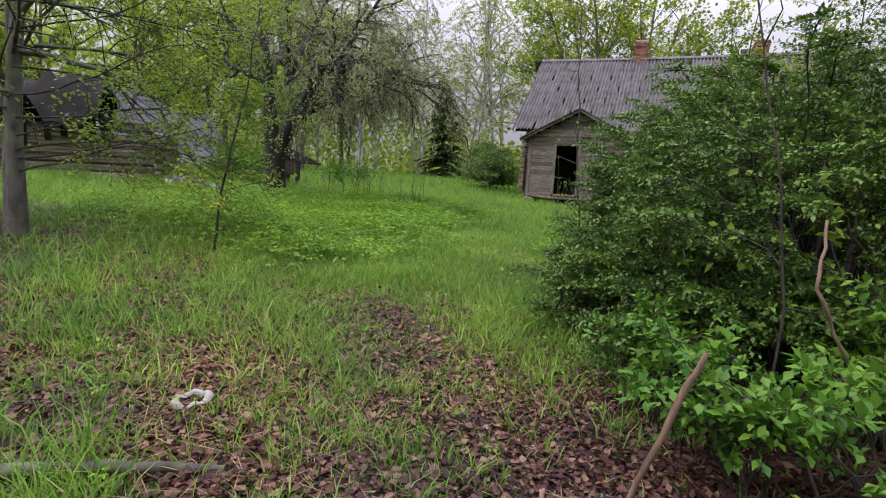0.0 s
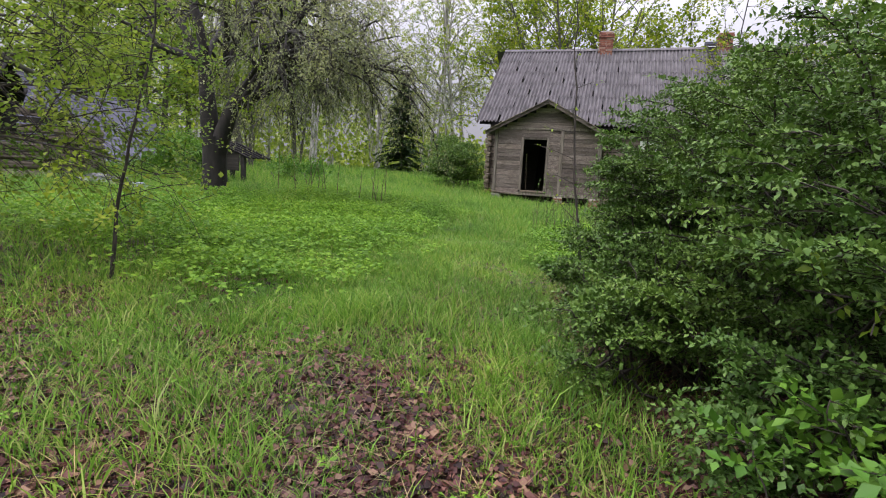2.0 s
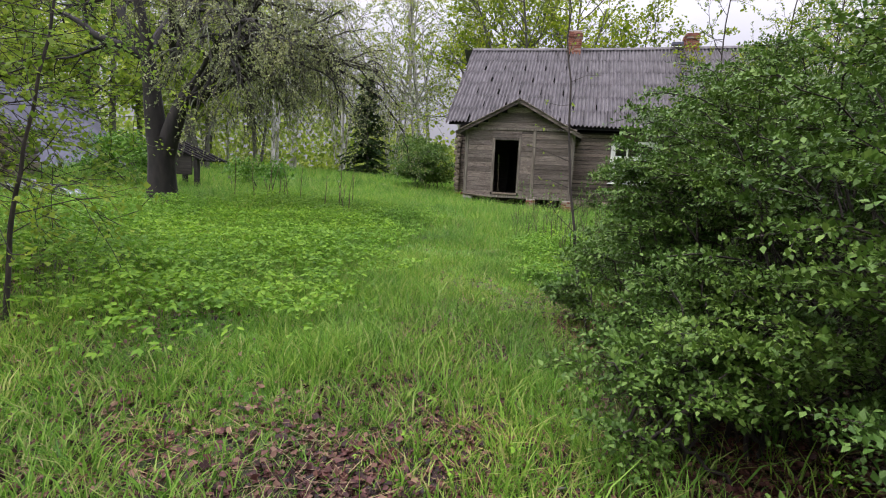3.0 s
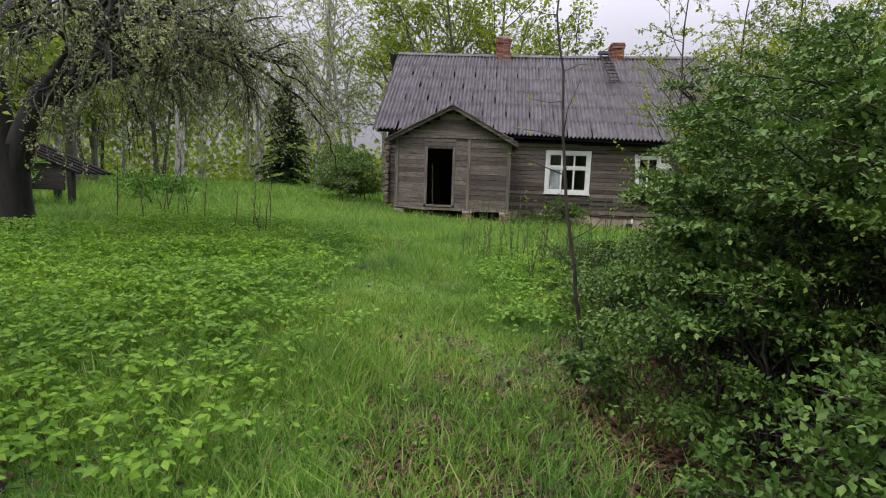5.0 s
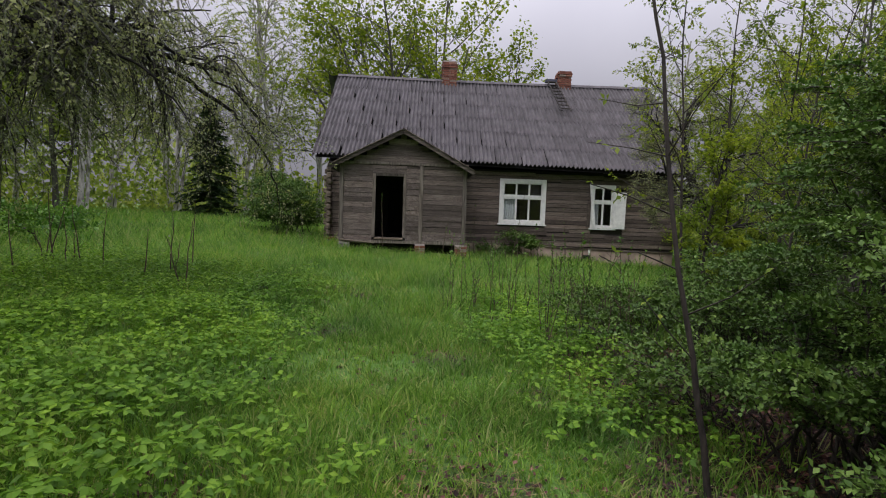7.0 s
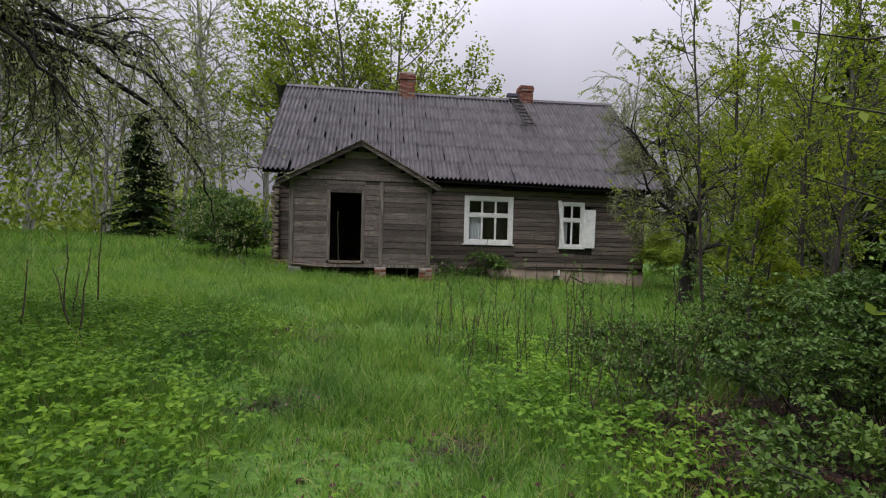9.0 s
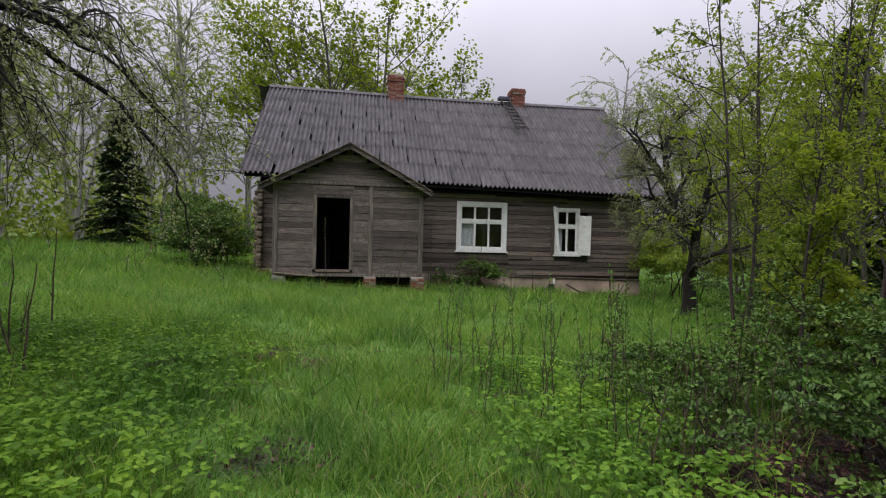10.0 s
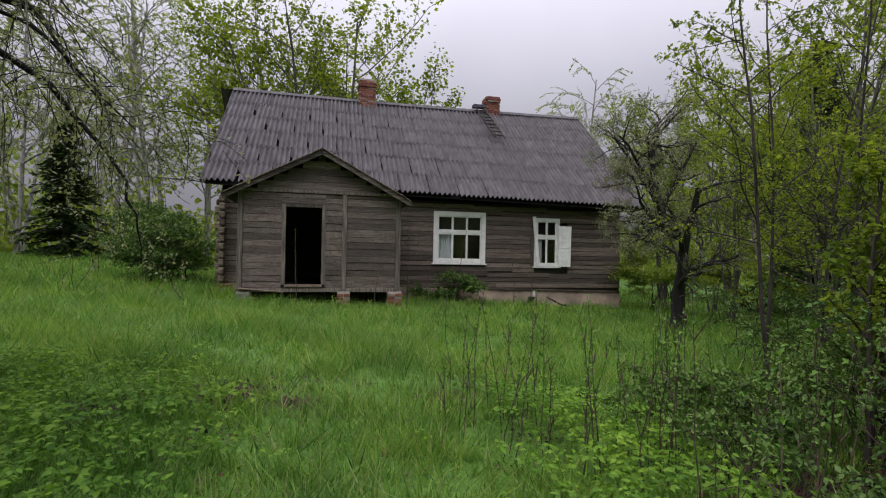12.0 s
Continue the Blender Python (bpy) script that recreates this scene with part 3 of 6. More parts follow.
for side in (1, -1):
    deck = Soup()
    c = [roof_at(0.008, 0.01, side), roof_at(0.992, 0.01, side), roof_at(0.992, 0.99, side), roof_at(0.008, 0.99, side)]
    lo = [p - Vector((0, 0, 0.17)) for p in c]
    hi = [p - Vector((0, 0, 0.12)) for p in c]
    deck.add([*lo, *hi], [(0, 1, 2, 3), (4, 5, 6, 7), (0, 1, 5, 4), (0, 3, 7, 4), (1, 2, 6, 5)])
    part("roof_deck", deck.mesh("roof_deck", M["felt"]), roof)
    for r_ in range(COURSES):
        for k in range(PER + (r_ % 2)):
            if side < 0 and k % 3:
                continue
            wide = 1.0 if side > 0 else 3.0
            u = (k + 0.5 * wide - 0.5 * (r_ % 2)) / PER
            u = min(max(u, 0.5 / PER), 1 - 0.5 / PER * (wide if side < 0 else 1))
            p0, p1 = roof_at(u, r_ / COURSES, side), roof_at(u, (r_ + 1) / COURSES, side)
            up_ = (p1 - p0).normalized()
            along = (roof_at(min(1, u + 0.02), r_ / COURSES, side) - roof_at(u - 0.02, r_ / COURSES, side)).normalized() * side
            nrm = along.cross(up_).normalized()
            along = up_.cross(nrm)
            worn = 1.0 if u < 0.6 else 0.35
            rot = Matrix((along, up_, nrm)).transposed().to_4x4() @ pose(0, 0, 0, -1.25 + random.uniform(-0.35, 0.2) * worn, random.uniform(-0.3, 0.3) * worn, random.uniform(-0.3, 0.3) * worn)
            holed = (u < 0.48 and r_ in (1, 2, 3, 4) and random.random() < 0.75) or (u < 0.66 and r_ < 2 and random.random() < 0.55)
            ob = part("roof_sheet", SHEET_NOTCH[(k + r_) % 3] if holed else SHEET if u < 0.5 and (k + r_) % 3 == 0 else SHEET_TIGHT, roof)
            ob.matrix_basis = Matrix.Translation(p0 - up_ * (0.06 + random.uniform(-0.02, 0.02) * worn) + nrm * (0.06 + 0.004 * (k % 2))) @ rot @ Matrix.Diagonal((wide, 1, 1, 1))
# ridge cap
caps = 14
for k in range(caps):
    a, b = roof_at(k / caps, 1), roof_at((k + 1) / caps, 1)
    s2 = Soup()
    v = []
    for p in (a, b + (b - a) * 0.04):
        for dy, dz in ((-0.17, -0.095), (-0.06, 0.03), (0.06, 0.03), (0.17, -0.095)):
            v.append((p.x, p.y + dy, p.z + dz + 0.075))
    s2.add(v, [(i_, i_ + 1, i_ + 5, i_ + 4) for i_ in range(3)])
    part("ridge_cap", s2.mesh("ridge_cap", M["roof"]), roof)
for u in (0, 1):
    for side in (1, -1):
        part("bargeboard", beam_mesh("bargeboard", M["board"], roof_at(u, 0, side) - Vector((0, 0, 0.06)), roof_at(u, 0.99, side) - Vector((0, 0, 0.06)), 0.03, 0.13), roof)


def chimney(x, y, w, d, z0, z1, lab):
    """Brick stack with single bricks, a wider crown and worn joints."""
    ch = hpart("chimney", box_mesh("mortar_core", M["mortar"], x - w / 2 + 0.012, x + w / 2 - 0.012, y - d / 2 + 0.012, y + d / 2 - 0.012, z0 - 0.8, z1 - 0.02, 0), lab)
    bl, bh = 0.25, 0.075
    brick = box_mesh("brick", M["brick"], -0.5, 0.5, -0.5, 0.5, -0.5, 0.5, 0.04)
    n_course = int((z1 - z0 + 0.3) / 0.087)
    for c in range(n_course):
        zc = z0 - 0.3 + c * 0.087 + bh / 2
        grow_ = 0.05 if c in (n_course - 2, n_course - 3) else 0.0
        for fy, length_, horizontal in ((y - d / 2, w, True), (y + d / 2, w, True), (x - w / 2, d, False), (x + w / 2, d, False)):
            k = max(2, round(length_ / bl))
            for j in range(k):
                off = -length_ / 2 + length_ * (j + 0.5) / k + (0.03 if c % 2 else -0.03)
                size = (length_ / k - 0.012, 0.1, bh)
                if horizontal:
                    m_ = Matrix.Translation((x + off, fy + (0.045 - grow_ if fy < y else -0.045 + grow_), zc)) @ Matrix.Diagonal((*size, 1))
                else:
                    m_ = Matrix.Translation((fy + (0.045 - grow_ if fy < x else -0.045 + grow_), y + off, zc)) @ pose(0, 0, 0, 0, 0, 90) @ Matrix.Diagonal((*size, 1))
                part("brick", brick, ch).matrix_basis = m_
    part("flue_hole", box_mesh("flue_hole", M["plastic_black"], x - w / 4, x + w / 4, y - d / 4, y + d / 4, z1 - 0.03, z1 + 0.004, 0), ch)
    return ch


chimney(-2.1, RIDGE_Y, 0.62, 0.6, 7.45, 8.35, "crumbling red brick chimney with mortar smears")
chimney(3.15, RIDGE_Y + 0.1, 0.56, 0.56, 7.4, 8.15, "small red brick chimney with a corbelled crown")

# roof ladder hooked over the ridge
ladder = tagged(new("roof_ladder"), "dark wooden roof ladder hooked over the ridge", "ladder")
lt, lb = Vector((2.55, 28.3, 7.69)), Vector((2.72, 26.05, 5.9))
for dx in (-0.19, 0.19):
    part("rail", beam_mesh("rail", M["dark_wood_and_shade"], lt + Vector((dx, 0, 0)), lb + Vector((dx, 0, 0)), 0.06, 0.05), ladder)
for k in range(9):
    p = lt.lerp(lb, (k + 0.5) / 9)
    part("rung", beam_mesh("rung", M["dark_wood_and_shade"], p + Vector((-0.22, 0, 0.02)), p + Vector((0.22, 0, 0.02)), 0.05, 0.04), ladder)
part("hook_plate", box_mesh("hook_plate", M["tin"], 2.3, 2.8, 28.2, 28.5, 7.62, 7.75, 0.01), ladder)

# ---------------------------------------------------------------- porch
PX0, PX1, PY, PF = -5.76, -1.66, 21.48, 0.55
DX0, DX1, DZ0, DZ1 = -4.61, -3.71, 0.63, 2.62
porch = tagged(new("porch"), "boarded timber porch with pitched roof and an empty doorway", "porch")
porch.location = (0, PY, 0)
P_AT = Matrix.Translation((0, -PY, 0))


def ppart(name, mesh, label=""):
    ob = part(name, mesh, porch, label)
    ob.matrix_parent_inverse = P_AT
    return ob


def pplank(x0, x1, z0, z1, y=PY, mat="board"):
    ob = plank(x0, x1, y, z0, z1, mat, 0.028, porch, "board")
    ob.matrix_parent_inverse = P_AT
    return ob


ppart("floor", box_mesh("porch_floor", M["dark_wood_and_shade"], PX0 + 0.03, PX1 - 0.03, PY + 0.03, HY - 0.03, PF - 0.1, PF, 0))
for x in (PX0 + 0.04, PX1 - 0.04):
    ppart("side_wall", box_mesh("side_wall", M["board"], x - 0.03, x + 0.03, PY + 0.05, HY - 0.04, PF, 2.95, 0))
# backing coloured near-black, so the porch board gaps look shaded
ppart("wall_backing", box_mesh("wall_backing", M["dark_wood_and_shade"], PX0 + 0.1, DX0 - 0.08, PY + 0.03, PY + 0.045, PF, 2.98, 0))
ppart("wall_backing", box_mesh("wall_backing", M["dark_wood_and_shade"], DX1 + 0.08, PX1 - 0.1, PY + 0.03, PY + 0.045, PF, 2.98, 0))
ppart("sill_beam", beam_mesh("sill_beam", M["post"], (PX0, PY + 0.02, PF - 0.06), (PX1, PY + 0.02, PF - 0.06), 0.1, 0.1))
ppart("door_step", box_mesh("door_step", M["log"], DX0 - 0.02, DX1 + 0.02, PY - 0.06, PY + 0.1, DZ0 - 0.07, DZ0, 0.01), "worn pale door sill")
ppart("loose_board", beam_mesh("loose_board", M["log"], (PX0 + 0.05, PY - 0.08, PF - 0.02), (PX0 + 1.15, PY - 0.14, PF - 0.1), 0.1, 0.03))
for x, w in ((PX0 + 0.05, 0.13), (PX1 - 0.05, 0.13), (-3.13, 0.12)):
    ppart("post", box_mesh("post", M["post"], x - w / 2, x + w / 2, PY - 0.045, PY + 0.05, PF - 0.05, 2.98, 0.008))
for x in (DX0 - 0.05, DX1 + 0.05):
    ppart("door_jamb", box_mesh("door_jamb", M["post"], x - 0.05, x + 0.05, PY - 0.035, PY + 0.08, DZ0, DZ1 + 0.08, 0.006))
ppart("door_head", box_mesh("door_head", M["post"], DX0, DX1, PY - 0.03, PY + 0.08, DZ1, DZ1 + 0.09, 0.006))
ppart("tie_beam", box_mesh("tie_beam", M["post"], PX0 - 0.05, PX1 + 0.05, PY - 0.05, PY + 0.05, 2.985, 3.07, 0.008))
heights = [0.55]
while heights[-1] < 2.97:
    heights.append(min(2.98, heights[-1] + random.uniform(0.13, 0.2)))
for seg, lo_, hi_ in (((PX0 + 0.12, DX0 - 0.1), 0.55, 2.98), ((DX1 + 0.1, -3.19), 0.55, 2.98), ((-3.07, PX1 - 0.12), 0.55, 2.98), ((DX0 - 0.1, DX1 + 0.1), 2.72, 2.98)):
    z = lo_
    while z < hi_ - 0.03:
        h_ = min(random.uniform(0.13, 0.21), hi_ - z)
        pplank(seg[0], seg[1], z, z + h_ - random.uniform(0.006, 0.016), PY + random.uniform(-0.014, 0.01))
        z += h_
# gable boards under the pitched roof
AP = Vector((-3.73, 21.16, 4.04))
EL, ER = Vector((-6.1, 21.16, 2.82)), Vector((-1.44, 21.16, 2.8))
z = 3.07
while z < 3.95:
    h_ = random.uniform(0.15, 0.21)
    t0 = (z + h_ * 0.5 - EL.z) / (AP.z - EL.z)
    x0, x1 = EL.x + (AP.x - EL.x) * t0 + 0.1, ER.x + (AP.x - ER.x) * t0 - 0.1
    if x1 - x0 > 0.15:
        pplank(x0, x1, z, z + h_ - 0.008, PY + random.uniform(-0.01, 0.012))
    z += h_
for e_ in (EL, ER):
    back_ = Vector((0, 3.4, 0))
    up_ = Vector((0, 0, 0.05))
    s2 = Soup()
    v = [e_, AP, AP + back_, e_ + back_ * 0.82, e_ + up_, AP + up_, AP + back_ + up_, e_ + back_ * 0.82 + up_]
    s2.add(v, [(0, 1, 2, 3), (4, 5, 6, 7), (0, 1, 5, 4), (0, 4, 7, 3), (3, 2, 6, 7)])
    ppart("roof_slope", s2.mesh("roof_slope", M["roof"]))
    ppart("bargeboard", beam_mesh("bargeboard", M["board"], e_ - Vector((0, 0.02, 0.02)), AP - Vector((0, 0.02, 0.02)), 0.03, 0.12))
    n_sl = 7
    for k in range(n_sl):
        a, b = e_.lerp(AP, k / n_sl), e_.lerp(AP, (k + 1.06) / n_sl)
        ppart("roof_edge_slat", beam_mesh("roof_edge_slat", M["log"], a + Vector((0, -0.05, 0.055 + 0.01 * (k % 2))), b + Vector((0, -0.05, 0.07)), 0.1, 0.022))
# piers
for x0, x1, mat in ((-5.78, -5.42, "rock"), (-3.3, -2.95, "brick"), (-1.98, -1.58, "brick")):
    gz = float(land((x0 + x1) / 2, PY))
    pier = ppart("pier", box_mesh("pier", M["mortar"], x0 + 0.015, x1 - 0.015, PY - 0.08, PY + 0.25, gz - 0.2, PF - 0.1, 0.01), "crumbling brick pier")
    for c in range(6):
        for j in range(2):
            zc = gz - 0.05 + c * 0.085
            if zc < PF - 0.15:
                w_ = (x1 - x0) / 2
                part("brick", box_mesh("brick", M[mat], x0 + j * w_ + 0.005, x0 + (j + 1) * w_ - 0.005, PY - 0.1, PY + 0.0, zc, zc + 0.075, 0.01, 0.006), pier)
# added panel, no real part: its near-black imitates the shade under the floor
ppart("underfloor_back", box_mesh("underfloor_back", M["dark_wood_and_shade"], PX0 + 0.1, PX1 - 0.1, PY + 1.2, PY + 1.26, -0.3, PF - 0.1, 0))

# ---------------------------------------------------------------- growing things


def grow(rng, p, d, length, radius, level, spec, wood, tips):
    """A limb with its side branches. spec: per level (steps, wiggle, pull up, children, angle, ratio)."""
    steps, wig, pull, kids, angle, ratio = spec[level]
    pts, dirs = [np.array(p, dtype=float)], []
    d = np.array(d, dtype=float)
    for i in range(steps):
        d = d + rng.normal(size=3) * wig + np.array([0, 0, pull])
        d /= np.linalg.norm(d)
        dirs.append(d.copy())
        pts.append(pts[-1] + d * length / steps)
    taper = np.linspace(1, 0.35 if level < len(spec) - 1 else 0.25, steps + 1)
    wood.append((level, np.array(pts), radius * taper))
    if level == len(spec) - 1:
        tips.append((np.array(pts), d.copy()))
        return
    for k in range(kids):
        f = 0.28 + 0.72 * (k + rng.uniform(0, 0.9)) / kids
        i = min(steps - 1, int(f * steps))
        base_ = pts[i] + (pts[i + 1] - pts[i]) * (f * steps - i)
        side = np.cross(dirs[i], rng.normal(size=3))
        side /= np.linalg.norm(side) + 1e-9
        a = radians(angle * rng.uniform(0.6, 1.3))
        nd = dirs[i] * math.cos(a) + side * math.sin(a)
        grow(rng, base_, nd, length * ratio * rng.uniform(0.7, 1.25) * (1.15 - 0.4 * f), radius * taper[i] * 0.55, level + 1, spec, wood, tips)


def wood_mesh(name, wood, mat, levels, sides=(8, 6, 4, 3, 3)):
    s = Soup()
    for lv, pts, rad in wood:
        if lv in levels:
            tube(s, pts, np.maximum(rad, 0.0025), sides[min(lv, 4)])
    return s.mesh(name, mat, True) if s.n else None


def crown_mesh(name, rng, tips, mat, per, size, spread=0.06, droop=0.2, aspect=0.6, fold=0.15):
    """Leaves along the twigs of a crown."""
    s = Soup()
    P, D = [], []
    for pts, d in tips:
        f = rng.uniform(0.15, 1.0, per) * (len(pts) - 1)
        i = np.minimum(f.astype(int), len(pts) - 2)
        P.append(pts[i] + (pts[i + 1] - pts[i]) * (f - i)[:, None])
        D.append(np.repeat(d[None], per, 0))
    P, D = np.concatenate(P), np.concatenate(D)
    n = len(P)
    r = unit(rng, n)
    P = P + r * rng.uniform(0, spread, n)[:, None]
    D = D * 0.5 + unit(rng, n) * 0.9 + np.array([0, 0, -droop])
    up = unit(rng, n) * 0.6 + np.array([0, 0, 1.0])
    L = size * rng.uniform(0.6, 1.3, n)
    leaves(s, P, D, up, L, L * aspect, fold)
    return s.mesh(name, mat)


def tree(name, lab, cat, at, seed, starts, spec, bark, twig, leafmat, per, size, trunk_levels=(0,), group="", onto=None, **kw):
    """starts: (offset, direction, length, radius) of each stem, from the tree's foot."""
    rng = np.random.default_rng(seed)
    wood, tips = [], []
    for p, d, ln, rad in starts:
        d = np.array(d, dtype=float)
        grow(rng, p, d / np.linalg.norm(d), ln, rad, 0, spec, wood, tips)
    t = onto
    if t is None:
        t = tagged(new(name), lab, cat, group)
        t.matrix_basis = Matrix.Translation(at)
    stems = [w for w in wood if w[0] in trunk_levels]
    for lv, pts, rad in stems[:12]:
        rad = rad.copy()
        if pts[0][2] < 0.05:
            rad[0] *= 1.35
        part("trunk" if onto is None else "main_limb", wood_mesh("trunk", [(0, pts, rad)], M[bark], (0,)), t)
    rest = [w for w in wood if w[0] not in trunk_levels] + stems[12:]
    top = max(lv for lv, _, _ in wood)
    for lv in range(1, top + 1):
        me = wood_mesh("branches" if lv < top else "twigs", rest, M[bark if lv == 1 else twig], (lv,))
        if me:
            part("branch_work" if lv < top else "twig_work", me, t, kind="stuff")
    if per:
        part("crown", crown_mesh("crown", rng, tips, M[leafmat], per, size, **kw), t, kind="stuff")
    return t


def sprays(soup_l, soup_t, rng, p, d, length, per, size, aspect=0.62):
    """Leafy shoots: thin twigs from p along d with alternating leaves."""
    n = len(p)
    d = d / (np.linalg.norm(d, axis=1)[:, None] + 1e-9)
    length = np.broadcast_to(length, n)
    sag = np.array([0, 0, -1.0]) * (length * 0.18)[:, None]
    q = p + d * length[:, None] + sag
    side = np.cross(d, unit(rng, n))
    side /= np.linalg.norm(side, axis=1)[:, None] + 1e-9
    if soup_t is not None:
        w = 0.0035
        v = np.stack([p - side * w, p + side * w, q], axis=1).reshape(-1, 3)
        soup_t.add(v, np.arange(n)[:, None] * 3 + np.array([[0, 1, 2]]))
    for k in range(per):
        f = (k + 0.6) / per
        c = p + d * (length * f)[:, None] + sag * f * f
        a = rng.uniform(0, 2 * math.pi, n) if k == per - 1 else np.full(n, k * 2.4) + rng.normal(size=n) * 0.5
        e2 = np.cross(d, side)
        o = side * np.cos(a)[:, None] + e2 * np.sin(a)[:, None]
        ld = o * 0.9 + d * 0.55 + np.array([0, 0, 0.1])
        up = np.array([0, 0, 1.0]) + unit(rng, n) * 0.42
        L = size * rng.uniform(0.6, 1.25, n)
        leaves(soup_l, c, ld, up, L, L * aspect)


def bush(name, lab, seed, lobes, count, per, size, leafmat, stems=14, twig="twig", reach=(0.25, 0.5), cat="bush", group=""):
    """A shrub of arching stems and leafy shoots. lobes: (x, y, radius x, radius y, height, weight)."""
    rng = np.random.default_rng(seed)
    foot = on_land(lobes[0][0], lobes[0][1])
    t = tagged(new(name), lab, cat, group)
    t.matrix_basis = Matrix.Translation(foot)
    sl, st, sb = Soup(), Soup(), Soup()
    total = sum(b[5] for b in lobes)
    for x, y, rx, ry, h, wgt in lobes:
        k = int(count * wgt / total)
        z0 = float(land(x, y))
        m = max(8, k // 26)
        u = unit(rng, m)
        u[:, 2] = np.abs(u[:, 2]) ** 0.75 * np.where(rng.uniform(size=m) < 0.86, 1, -0.3)
        bumps = 1 + 0.13 * wave(u[:, 0] * 3.3 + x, u[:, 1] * 3.3 + u[:, 2] * 4, 1.0, y) + 0.05 * rng.normal(size=m)
        f = np.where(rng.uniform(size=m) < 0.3, rng.uniform(0.25, 0.8, m), rng.uniform(0.35, 1.0, m) ** 0.3 * bumps)
        hc = h * 0.45
        hub = np.stack([x + u[:, 0] * rx * f, y + u[:, 1] * ry * f, z0 + hc + u[:, 2] * np.where(u[:, 2] > 0, h - hc, hc) * f], -1)
        good = np.flatnonzero(wave(hub[:, 0] * 2.1 + hub[:, 2] * 1.7, hub[:, 1] * 2.1 - hub[:, 2] * 2.3, 1.0, x + y) > -0.3)
        good = good if len(good) > m // 3 else np.arange(m)
        pick = good[rng.integers(0, len(good), k)]
        # each clump is a flattish fan of shoots on one bough
        wide = 0.13 * (rx + ry) ** 0.5
        p = hub[pick] + rng.normal(size=(k, 3)) * np.array([wide, wide, wide * 0.24])
        d = u[pick] * np.array([1, 1, 0.3]) * 0.9 + unit(rng, k) * np.array([0.8, 0.8, 0.4]) + np.array([0, 0, 0.16])
        low = z0 + (0.28 if size < 0.06 and h > 1.5 else 0.1)
        p[:, 2] = np.where(p[:, 2] < low, low + rng.uniform(0, 0.3 * h, k), p[:, 2])
        sprays(sl, st, rng, p - np.array(foot), d, rng.uniform(*reach, k), per, size)
        for _ in range(max(2, int(stems * wgt / total))):
            a, b = rng.uniform(0, 2 * math.pi), rng.uniform(0.3, 0.95)
            p0 = np.array([x + rx * 0.25 * rng.normal(), y + ry * 0.25 * rng.normal(), z0 - 0.05])
            p2 = np.array([x + rx * b * math.cos(a), y + ry * b * math.sin(a), z0 + h * rng.uniform(0.5, 0.95) * (1.1 - 0.4 * b)])
            p1 = (p0 * 0.75 + p2 * 0.25) + np.array([0, 0, h * 0.35])
            tt = np.linspace(0, 1, 8)[:, None]
            pts = (1 - tt) ** 2 * p0 + 2 * tt * (1 - tt) * p1 + tt ** 2 * p2 + rng.normal(size=(8, 3)) * 0.02
            tube(sb, pts - np.array(foot), np.linspace(0.02, 0.005, 8) * rng.uniform(0.6, 1.4), 5)
    part("stem_work", sb.mesh("stem_work", M[twig], True), t, kind="stuff")
    part("twig_work", st.mesh("twig_work", M[twig]), t, kind="stuff")
    part("foliage", sl.mesh("foliage", M[leafmat]), t, kind="stuff")
    return t


